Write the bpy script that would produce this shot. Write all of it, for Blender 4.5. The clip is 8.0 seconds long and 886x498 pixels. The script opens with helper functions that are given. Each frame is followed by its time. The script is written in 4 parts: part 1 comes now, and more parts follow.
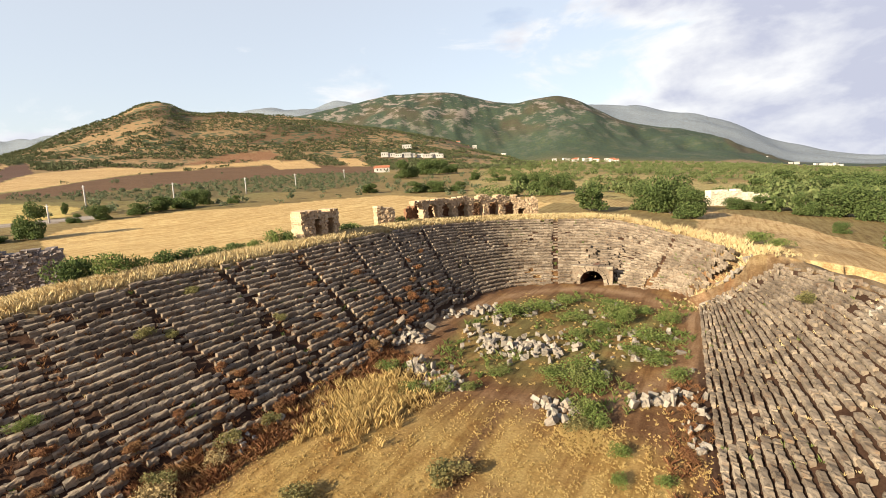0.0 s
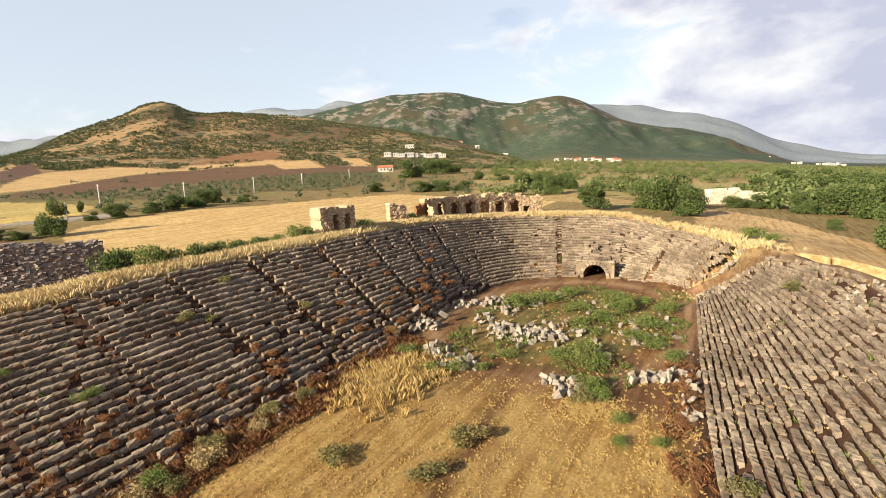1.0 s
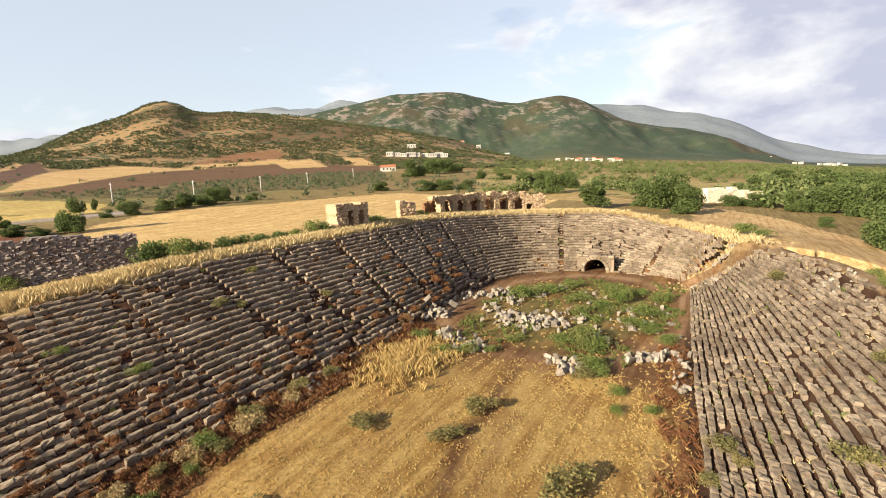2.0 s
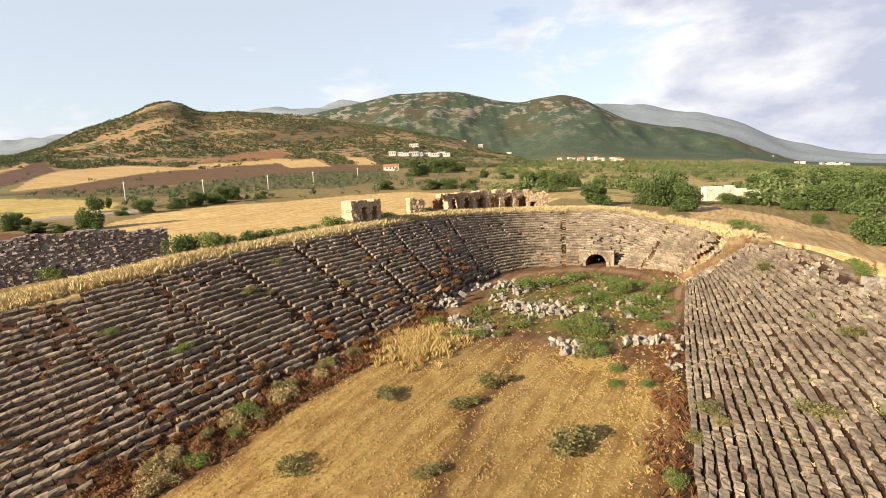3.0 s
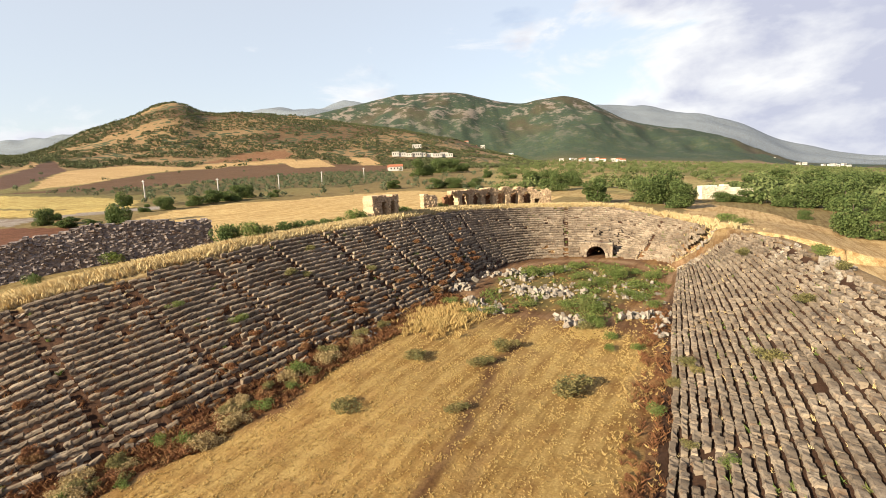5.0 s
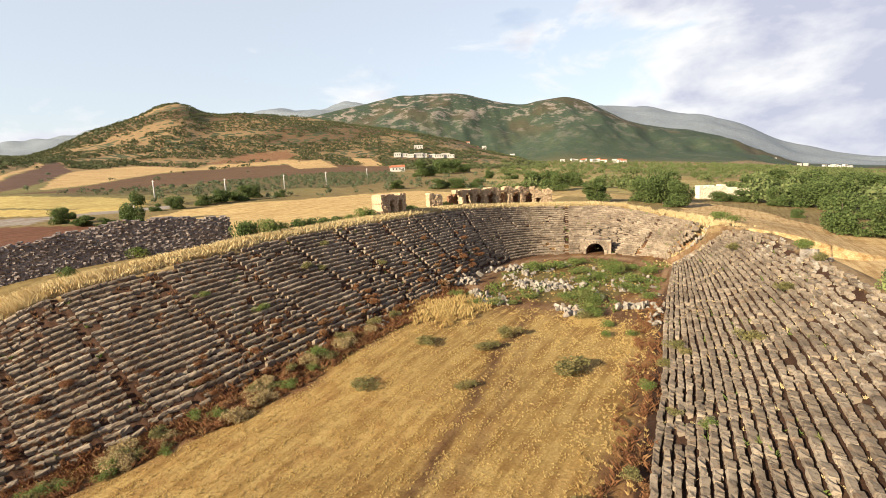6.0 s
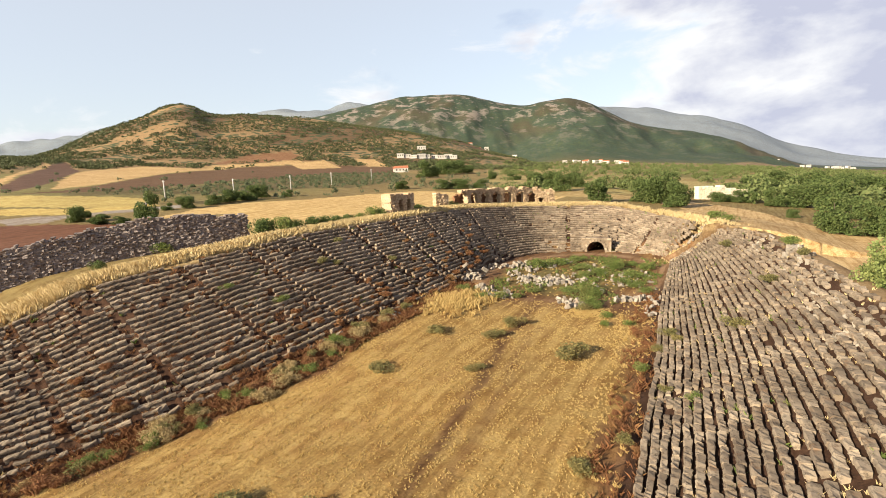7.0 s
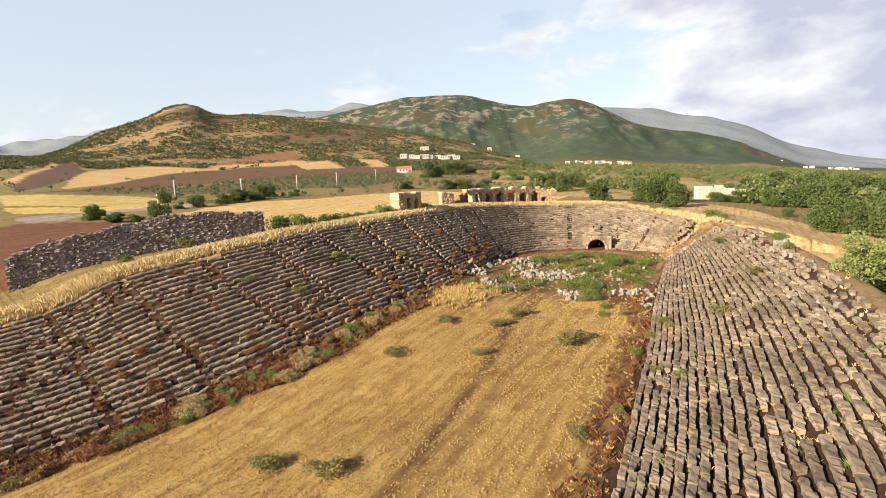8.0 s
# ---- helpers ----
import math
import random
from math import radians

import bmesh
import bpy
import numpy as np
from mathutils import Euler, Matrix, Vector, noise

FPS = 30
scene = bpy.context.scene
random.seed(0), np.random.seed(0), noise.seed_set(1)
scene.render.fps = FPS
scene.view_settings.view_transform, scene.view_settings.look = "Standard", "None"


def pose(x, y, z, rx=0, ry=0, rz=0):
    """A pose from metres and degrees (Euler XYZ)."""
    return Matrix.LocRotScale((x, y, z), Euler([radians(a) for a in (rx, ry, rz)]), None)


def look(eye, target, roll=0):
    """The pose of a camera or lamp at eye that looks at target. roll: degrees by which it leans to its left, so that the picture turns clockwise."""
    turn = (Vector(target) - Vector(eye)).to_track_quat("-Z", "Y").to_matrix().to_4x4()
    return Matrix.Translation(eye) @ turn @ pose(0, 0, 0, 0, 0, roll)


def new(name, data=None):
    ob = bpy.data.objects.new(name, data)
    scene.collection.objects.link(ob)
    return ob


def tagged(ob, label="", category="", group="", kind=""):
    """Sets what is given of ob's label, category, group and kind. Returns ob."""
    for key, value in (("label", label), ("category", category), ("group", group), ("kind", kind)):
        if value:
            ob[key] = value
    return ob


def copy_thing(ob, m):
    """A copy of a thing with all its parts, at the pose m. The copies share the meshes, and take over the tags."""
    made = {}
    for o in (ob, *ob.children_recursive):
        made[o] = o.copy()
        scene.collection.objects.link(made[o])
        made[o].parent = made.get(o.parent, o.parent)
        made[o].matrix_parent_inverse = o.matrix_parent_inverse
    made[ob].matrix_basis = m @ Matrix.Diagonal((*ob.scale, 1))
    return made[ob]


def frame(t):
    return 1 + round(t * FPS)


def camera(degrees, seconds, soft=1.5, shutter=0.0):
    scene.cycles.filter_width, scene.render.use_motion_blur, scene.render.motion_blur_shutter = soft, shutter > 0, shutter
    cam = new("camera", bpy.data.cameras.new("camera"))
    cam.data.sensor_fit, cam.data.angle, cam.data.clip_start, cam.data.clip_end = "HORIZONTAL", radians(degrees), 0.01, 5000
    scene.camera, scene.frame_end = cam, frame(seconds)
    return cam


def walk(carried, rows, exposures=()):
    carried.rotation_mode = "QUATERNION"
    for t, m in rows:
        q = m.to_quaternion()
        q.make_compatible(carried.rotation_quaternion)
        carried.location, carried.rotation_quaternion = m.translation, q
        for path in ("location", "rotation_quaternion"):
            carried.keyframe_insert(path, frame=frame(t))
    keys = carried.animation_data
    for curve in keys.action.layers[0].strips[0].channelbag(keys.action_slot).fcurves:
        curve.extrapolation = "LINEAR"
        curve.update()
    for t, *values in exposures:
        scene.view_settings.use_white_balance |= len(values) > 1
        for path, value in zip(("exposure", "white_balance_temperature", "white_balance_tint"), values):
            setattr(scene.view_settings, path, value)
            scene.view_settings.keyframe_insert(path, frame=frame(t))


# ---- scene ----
cam = camera(84.7, 8.0, soft=0.9)
# seconds, eye, pitch, roll, yaw
PATH = [
    (0, 14.16, -16.90, 17.04, -8.70, -2.93, 30.38),
    (0.5, 14.53, -18.62, 16.97, -8.72, -2.92, 30.52),
    (1, 14.91, -20.49, 16.90, -8.70, -2.92, 30.61),
    (1.5, 15.37, -22.30, 16.84, -8.71, -2.87, 30.65),
    (3, 16.88, -28.06, 16.72, -8.79, -2.84, 30.92),
    (3.5, 17.33, -29.67, 16.61, -8.80, -2.83, 30.98),
    (4, 17.79, -31.41, 16.48, -8.79, -2.80, 31.04),
    (4.5, 18.22, -33.04, 16.40, -8.75, -2.75, 31.06),
    (6, 19.88, -38.11, 16.17, -8.60, -2.74, 31.21),
    (6.5, 20.40, -39.68, 16.16, -8.55, -2.68, 31.31),
    (7, 20.96, -41.41, 16.10, -8.49, -2.62, 31.45),
    (7.5, 21.52, -43.02, 16.00, -8.46, -2.57, 31.62),
    (8, 22.17, -44.69, 15.97, -8.42, -2.53, 31.73),
]


def cam_pose(x, y, z, pitch, roll, yaw):
    return pose(x, y, z, 0, 0, yaw) @ pose(0, 0, 0, 90 + pitch, 0, 0) @ pose(0, 0, 0, 0, 0, roll)


walk(cam, [(t, cam_pose(*r)) for t, *r in PATH])

# ---- light ----
SUN_TO = Vector((-0.34, -0.94, 0.4)).normalized()
sun = new("sun", bpy.data.lights.new("sun", "SUN"))
sun.data.energy, sun.data.angle, sun.data.color = 5.0, radians(0.6), (1.0, 0.87, 0.65)
sun.matrix_world = look((0, 0, 60), Vector((0, 0, 60)) - SUN_TO)
world = bpy.data.worlds.new("sky")
scene.world = world
world.use_nodes = True
wn, wl = world.node_tree.nodes, world.node_tree.links
sky = wn.new("ShaderNodeTexSky")
sky.sky_type, sky.sun_disc = "NISHITA", False
sky.sun_elevation, sky.sun_rotation = math.asin(SUN_TO.z), math.atan2(SUN_TO.x, SUN_TO.y)
sky.air_density, sky.dust_density, sky.ozone_density = 1.0, 1.2, 2.0
back = wn["Background"]
back.inputs["Strength"].default_value = 0.075
wco = wn.new("ShaderNodeTexCoord")
wmap = wn.new("ShaderNodeMapping")
wmap.inputs["Scale"].default_value = (1.0, 1.0, 2.2)
wl.new(wco.outputs["Generated"], wmap.inputs["Vector"])
clouds = wn.new("ShaderNodeTexNoise")
clouds.inputs["Scale"].default_value, clouds.inputs["Detail"].default_value, clouds.inputs["Roughness"].default_value = 4.6, 10, 0.6
clouds.inputs["Distortion"].default_value = 0.35
wl.new(wmap.outputs["Vector"], clouds.inputs["Vector"])
wsep = wn.new("ShaderNodeSeparateXYZ")
wl.new(wco.outputs["Generated"], wsep.inputs["Vector"])


def wmath(op, a, b, c=None):
    m = wn.new("ShaderNodeMath")
    m.operation = op
    for k, v in enumerate((a, b, c)):
        if v is None:
            continue
        if isinstance(v, (int, float)):
            m.inputs[k].default_value = v
        else:
            wl.new(v, m.inputs[k])
    return m.outputs[0]


# more cloud to the south-east, and a low bank of it all round over the hills
east = wmath("ADD", wmath("MULTIPLY", wsep.outputs["X"], 0.62), wmath("MULTIPLY", wsep.outputs["Y"], 0.1))
low = wmath("MULTIPLY", wmath("SUBTRACT", 0.15, wsep.outputs["Z"]), 2.0)
cover = wmath("ADD", clouds.outputs["Fac"], wmath("MAXIMUM", wmath("ADD", east, 0.12), low))
# the clouds lie low; overhead the sky is clear
veil = wn.new("ShaderNodeMapRange")
veil.inputs["From Min"].default_value, veil.inputs["From Max"].default_value = 0.4, 0.7
veil.inputs["To Min"].default_value, veil.inputs["To Max"].default_value = 1.0, 0.12
wl.new(wsep.outputs["Z"], veil.inputs["Value"])
ramp = wn.new("ShaderNodeMapRange")
ramp.interpolation_type = "SMOOTHSTEP"
ramp.inputs["From Min"].default_value, ramp.inputs["From Max"].default_value = 0.5, 0.66
ramp.inputs["To Min"].default_value = 0.55
wl.new(cover, ramp.inputs["Value"])
fine = wn.new("ShaderNodeTexNoise")
fine.inputs["Scale"].default_value, fine.inputs["Detail"].default_value = 7.0, 7
wl.new(wmap.outputs["Vector"], fine.inputs["Vector"])
ccol = wn.new("ShaderNodeMix")
ccol.data_type = "RGBA"
ccol.inputs[6].default_value, ccol.inputs[7].default_value = (5.35, 5.4, 5.5, 1), (3.25, 3.4, 4.15, 1)
cr = wn.new("ShaderNodeMapRange")
cr.inputs["From Min"].default_value, cr.inputs["From Max"].default_value = 0.62, 0.93
wl.new(wmath("ADD", cover, wmath("MULTIPLY", wmath("SUBTRACT", fine.outputs["Fac"], 0.5), 0.9)), cr.inputs["Value"])
wl.new(cr.outputs["Result"], ccol.inputs[0])
wmix = wn.new("ShaderNodeMix")
wmix.data_type = "RGBA"
wl.new(wmath("MULTIPLY", ramp.outputs["Result"], veil.outputs["Result"]), wmix.inputs[0])
wl.new(sky.outputs["Color"], wmix.inputs[6])
wl.new(ccol.outputs[2], wmix.inputs[7])
wl.new(wmix.outputs[2], back.inputs["Color"])
scene.view_settings.exposure = 1.32

# ---- the lie of the land ----
# seating on the north side and round the end: foot x, y, z and crest x, y, z
NORTH = [(-29, -41, -5.6, -48, -37, 1.8), (-22.8, -27.5, -4.0, -41.5, -25, 3.4), (-19, -20, -2.7, -38.3, -18.5, 6.0),
         (-15.6, -11, -0.8, -34.4, -10.8, 7.55), (-13.9, -3, 0.4, -31.2, -3, 8.5), (-13, 4, 0.8, -29.8, 4, 9.17),
         (-12.9, 11, 0.9, -28.5, 12, 9.42), (-13, 18, 1.0, -27, 20.5, 9.63), (-13.4, 24, 1.0, -26, 28, 9.8),
         (-13.9, 30, 0.9, -25.6, 36, 9.8), (-14.3, 36, 0.8, -25.3, 44, 9.6), (-14.2, 41.5, 0.7, -24, 52, 9.2)]
END = [(-14.2, 41.5, 0.7, -24, 52, 9.2), (-11.6, 47, 0.6, -20.5, 61, 8.7), (-7.5, 50.4, 0.5, -13, 67, 8.35),
       (-1.8, 52, 0.5, -3, 69, 8.1), (4.2, 51.5, 0.5, 6.5, 61.5, 7.2), (8.6, 50, 0.6, 12.5, 52, 7.05), (11, 47.2, 0.8, 15.8, 45, 7.1)]
SOUTH = [(12, 43.3, 0.9, 19.4, 39.6, 6.9), (12.8, 30, 0.7, 22.9, 30, 7.7), (13.6, 20, 0.6, 25, 20.5, 7.7),
         (14.6, 9, 0.5, 27.3, 9, 7.5), (15.6, 0, 0.3, 29, -1, 7.3), (16.4, -10, 0.2, 30, -11, 7.1),
         (17.2, -20, 0.1, 30.8, -21, 6.9), (18, -34, 0.0, 31.5, -35, 6.7), (18.6, -56, 0.0, 32, -57, 6.6)]


def spline(rows, n):
    """Points at even steps along a smooth line through the rows, n to each span."""
    p = np.array(rows, float)
    p = np.vstack([2 * p[0] - p[1], p, 2 * p[-1] - p[-2]])
    out = []
    for k in range(1, len(p) - 2):
        for t in np.arange(n) / n:
            a, b, c, d = p[k - 1], p[k], p[k + 1], p[k + 2]
            out.append(0.5 * (2 * b + (c - a) * t + (2 * a - 5 * b + 4 * c - d) * t * t + (3 * b - a - 3 * c + d) * t ** 3))
    out.append(p[-2])
    return np.array(out)


LINES = {"north": spline(NORTH, 24), "end": spline(END, 24), "south": spline(SOUTH, 24)}
HUB = np.array([18.1, -32.3])


def step(a, b, v):
    t = np.clip((v - a) / (b - a), 0, 1)
    return t * t * (3 - 2 * t)


def wave(x, y, size, seed=0):
    """A cheap smooth noise of about -1 to 1."""
    r = np.random.RandomState(seed)
    out = 0
    for k in range(7):
        a, w, ph = r.uniform(0, 6.28), r.uniform(0.6, 1.9) * 6.28 / size, r.uniform(0, 6.28)
        out = out + np.sin((x * np.cos(a) + y * np.sin(a)) * w + ph)
    return out / 3.2


def soft_interp(a, xs, ys):
    return sum(np.interp(a + d, xs, ys) for d in (-1.2, -0.6, 0, 0.6, 1.2)) / 5


def far_land(x, y):
    """The open country outside the stadium: bearing (degrees left of the axis) and range from the hub decide its height."""
    dx, dy = x - HUB[0], y - HUB[1]
    r, a = np.hypot(dx, dy), np.degrees(np.arctan2(-dx, dy))
    slope = np.interp(a, [-180, -60, -11, 0, 14, 31, 45, 73, 110, 180], [0.0, -0.012, -0.017, 0.002, 0.021, 0.036, 0.05, 0.074, 0.05, 0.0])
    base = np.interp(a, [-60, -11, -4, 1, 14, 45, 73, 120], [2.6, 3.0, 4.5, 5.6, 7.4, 7.8, 7.0, 4.0])
    z = base + slope * np.minimum(np.maximum(r - 130, 0), 2600) + wave(x, y, 160, 3) * 0.5 * step(120, 400, r)
    hill = soft_interp(a, [20, 20.5, 25.5, 27.4, 30, 35.8, 42.1, 46.7, 52, 54, 55.8, 57.3, 58.8, 60.1, 61.3, 62.8, 64.7, 66.1, 68.3, 70.5, 72.6, 80, 100],
                     [0.0, 0.018, 0.041, 0.054, 0.069, 0.091, 0.107, 0.119, 0.127, 0.129, 0.125, 0.139, 0.147, 0.14, 0.13, 0.12, 0.106, 0.095, 0.075, 0.056, 0.036, 0.03, 0.0])
    top = 16.4 + 1250 * (hill - 0.004 * step(50, 57, a)) + wave(x, y, 210, 5) * 2.5 + wave(x, y, 60, 6) * 1.0
    z = z + np.maximum(top - z, 0) * step(560, 1250, r) ** 1.25 * step(16, 22, a) * (1 - step(95, 120, a))
    z = z - 40 * step(1300, 1900, r) * step(16, 24, a)
    ridge = soft_interp(a, [-9, -6, -4.6, -3.2, -1.8, -0.4, 1.1, 4.2, 6.8, 9.6, 11.9, 13, 15.4, 17.5, 19.7, 21.6, 22.8, 26, 28.2, 32.4, 35.6, 38.8, 43.2, 48.2, 54, 60],
                      [-0.02, -0.014, -0.004, 0.004, 0.017, 0.031, 0.041, 0.059, 0.067, 0.078, 0.098, 0.111, 0.131, 0.136, 0.133, 0.129, 0.131, 0.145, 0.157, 0.157, 0.156, 0.144, 0.128, 0.112, 0.08, 0.02])
    top = 16.4 + 3000 * ridge + (wave(x, y, 600, 8) * 40 + wave(x, y, 230, 9) * 18 + wave(x, y, 90, 10) * 8) * (1 - step(2300, 2850, r) * 0.88)
    z = z + np.maximum(top - z, 0) * step(1750, 3000, r) ** 1.1
    far = soft_interp(a, [-40, -14, -11.3, -8.7, -6.7, -4.5, -2.2, 0.2, 3.7, 7.9, 12.5, 25, 40.7, 44.4, 48, 50.4, 60, 65.7, 67, 69.1, 71.1, 72.3, 90, 120],
                    [0.0, -0.013, -0.012, -0.002, 0.01, 0.027, 0.045, 0.058, 0.087, 0.101, 0.112, 0.12, 0.14, 0.139, 0.137, 0.13, 0.11, 0.103, 0.095, 0.083, 0.077, 0.071, 0.05, 0.01])
    top = 16.4 + 4400 * far + wave(x, y, 900, 14) * 26 + wave(x, y, 300, 15) * 12
    z = z + np.maximum(top - z, 0) * step(3350, 4400, r)
    return z


def arena_floor(x, y):
    """The ground between the two sides: it falls gently towards the north side's open end."""
    n = LINES["north"]
    zl, xl = np.interp(y, n[:, 1], n[:, 2]), np.interp(y, n[:, 1], n[:, 0])
    s = LINES["south"][::-1]
    zr, xr = np.interp(y, s[:, 1], s[:, 2]), np.interp(y, s[:, 1], s[:, 0])
    u = np.clip((xr - x) / (xr - xl), 0, 1.3)
    return zr - 0.25 + (zl - zr) * u ** 1.5 + wave(x, y, 14, 11) * 0.1


def seat_place(px, py):
    """For points near the stadium: how far up the nearest bank they lie (0 foot, 1 crest), its foot and crest heights, the
    distance beside it, and the bank's width."""
    best = np.full(len(px), 1e9)
    frac, foot, crest, lat, run = (np.zeros(len(px)) for _ in range(5))
    for line in LINES.values():
        for q in line[::2]:
            d = q[3:5] - q[0:2]
            w = np.hypot(*d)
            d = d / w
            along = (px - q[0]) * d[0] + (py - q[1]) * d[1]
            side = np.abs((py - q[1]) * d[0] - (px - q[0]) * d[1])
            off = side + np.maximum(along - w, 0) * 0.25 + np.maximum(-along, 0) * 0.25
            ok = off < best
            best[ok], frac[ok], foot[ok], crest[ok], lat[ok], run[ok] = off[ok], (along / w)[ok], q[2], q[5], side[ok], w
    return frac, foot, crest, lat, run


def land(x, y):
    """Height of the ground at x, y (arrays)."""
    x, y = np.asarray(x, float), np.asarray(y, float)
    shape = x.shape
    x, y = x.ravel(), y.ravel()
    z = far_land(x, y)
    near = np.flatnonzero(np.hypot(x, y - 5) < 150)
    if len(near):
        px, py = x[near], y[near]
        frac, foot, crest, lat, run = seat_place(px, py)
        fl = arena_floor(px, py)
        out = z[near]
        beyond = np.maximum((frac - 1) * run, 0)
        bank = foot - 0.2 + (crest - foot) * np.clip(frac, 0, 1)
        k = np.where((px > 17) & (py < 42), step(0.2, 7, beyond), step(3.0, 26, beyond))
        outside = crest - 0.25 + 0.3 * step(0.3, 1.6, beyond) - 0.3 * step(2.5, 6, beyond)
        zz = np.where(frac < 0, fl, np.where(frac <= 1, bank, outside * (1 - k) + out * k))
        rim = step(-0.12, 0.0, frac)
        zz = np.where(frac < 0, fl * (1 - rim) + np.maximum(fl, foot - 0.12) * rim, zz)
        gap = step(3.5, 9, lat)
        open_end = (lat > 3.5) & (py < -30)
        zz = np.where(open_end, zz * (1 - gap) + (out - 4) * gap, zz)
        # the slumped slope between the curved end and the south bank
        slump = np.exp(-(np.hypot(px - 13.6, (py - 45.2)) / 3.2) ** 4)
        zz = zz - slump * np.clip(zz - 1.0, 0, 9) * 0.45 + slump * wave(px, py, 2.4, 12) * 0.12
        z[near] = zz
    return z.reshape(shape)


# ---- materials ----
def material(name, rough=0.9):
    m = bpy.data.materials.new(name)
    m.use_nodes = True
    nt = m.node_tree
    b = nt.nodes["Principled BSDF"]
    b.inputs["Roughness"].default_value = rough
    b.inputs["Specular IOR Level"].default_value = 0.2
    return m, nt, b


def n_noise(nt, scale, detail=5, rough=0.6, vec=None):
    n = nt.nodes.new("ShaderNodeTexNoise")
    n.inputs["Scale"].default_value, n.inputs["Detail"].default_value, n.inputs["Roughness"].default_value = scale, detail, rough
    if vec is not None:
        nt.links.new(vec, n.inputs["Vector"])
    return n.outputs["Fac"]


def n_range(nt, v, a, b, c=0.0, d=1.0, smooth=False):
    n = nt.nodes.new("ShaderNodeMapRange")
    if smooth:
        n.interpolation_type = "SMOOTHSTEP"
    for key, val in (("From Min", a), ("From Max", b), ("To Min", c), ("To Max", d)):
        n.inputs[key].default_value = val
    nt.links.new(v, n.inputs["Value"])
    return n.outputs["Result"]


def n_mix(nt, fac, a, b, blend="MIX"):
    n = nt.nodes.new("ShaderNodeMix")
    n.data_type, n.blend_type = "RGBA", blend
    for sock, v in ((n.inputs[0], fac), (n.inputs[6], a), (n.inputs[7], b)):
        if isinstance(v, (int, float)):
            sock.default_value = v
        elif isinstance(v, tuple):
            sock.default_value = (*v, 1)
        else:
            nt.links.new(v, sock)
    return n.outputs[2]


def n_math(nt, op, a, b):
    n = nt.nodes.new("ShaderNodeMath")
    n.operation = op
    for sock, v in zip(n.inputs, (a, b)):
        if isinstance(v, (int, float)):
            sock.default_value = v
        else:
            nt.links.new(v, sock)
    return n.outputs[0]


def n_bump(nt, bsdf, height, strength, dist):
    n = nt.nodes.new("ShaderNodeBump")
    n.inputs["Strength"].default_value, n.inputs["Distance"].default_value = strength, dist
    nt.links.new(height, n.inputs["Height"])
    nt.links.new(n.outputs["Normal"], bsdf.inputs["Normal"])


def place(nt):
    return nt.nodes.new("ShaderNodeNewGeometry").outputs["Position"]


def stone_material(name, light, dark, lichen, per_object=False):
    """Weathered stone: each piece its own tone, with dark lichen, rust-coloured stains and fine pitting."""
    m, nt, b = material(name, 0.92)
    pos = place(nt)
    if per_object:
        rnd = nt.nodes.new("ShaderNodeObjectInfo").outputs["Random"]
    else:
        rnd = nt.nodes.new("ShaderNodeNewGeometry").outputs["Random Per Island"]
    base = n_mix(nt, n_range(nt, rnd, 0, 1, 0.0, 0.65), light, dark)
    big = n_noise(nt, 0.35, 4, 0.6, pos)
    base = n_mix(nt, n_range(nt, big, 0.42, 0.62, 0, 0.55), base, dark)
    mid = n_noise(nt, 3.2, 6, 0.68, pos)
    base = n_mix(nt, n_range(nt, mid, 0.52, 0.66, 0, 0.8), base, lichen)
    rust = n_noise(nt, 1.1, 5, 0.7, pos)
    base = n_mix(nt, n_range(nt, rust, 0.54, 0.7, 0, 0.6), base, (0.22, 0.12, 0.06))
    fine = n_noise(nt, 17, 6, 0.7, pos)
    base = n_mix(nt, n_range(nt, fine, 0.3, 0.7, 0.25, 0.0), base, (0.02, 0.018, 0.015))
    nt.links.new(base, b.inputs["Base Color"])
    n_bump(nt, b, n_math(nt, "ADD", fine, n_math(nt, "MULTIPLY", mid, 1.5)), 0.6, 0.06)
    return m


def plant_material(name, a, b_, dry, sheen=0.35):
    m, nt, b = material(name, 0.75)
    pos = place(nt)
    rnd = nt.nodes.new("ShaderNodeNewGeometry").outputs["Random Per Island"]
    col = n_mix(nt, rnd, a, b_)
    patch = n_noise(nt, 0.7, 4, 0.6, pos)
    col = n_mix(nt, n_range(nt, patch, 0.5, 0.68, 0, 0.6), col, dry)
    nt.links.new(col, b.inputs["Base Color"])
    tr = nt.nodes.new("ShaderNodeBsdfTranslucent")
    nt.links.new(col, tr.inputs["Color"])
    mx = nt.nodes.new("ShaderNodeMixShader")
    mx.inputs["Fac"].default_value = sheen
    nt.links.new(b.outputs[0], mx.inputs[1])
    nt.links.new(tr.outputs[0], mx.inputs[2])
    nt.links.new(mx.outputs[0], nt.nodes["Material Output"].inputs["Surface"])
    return m


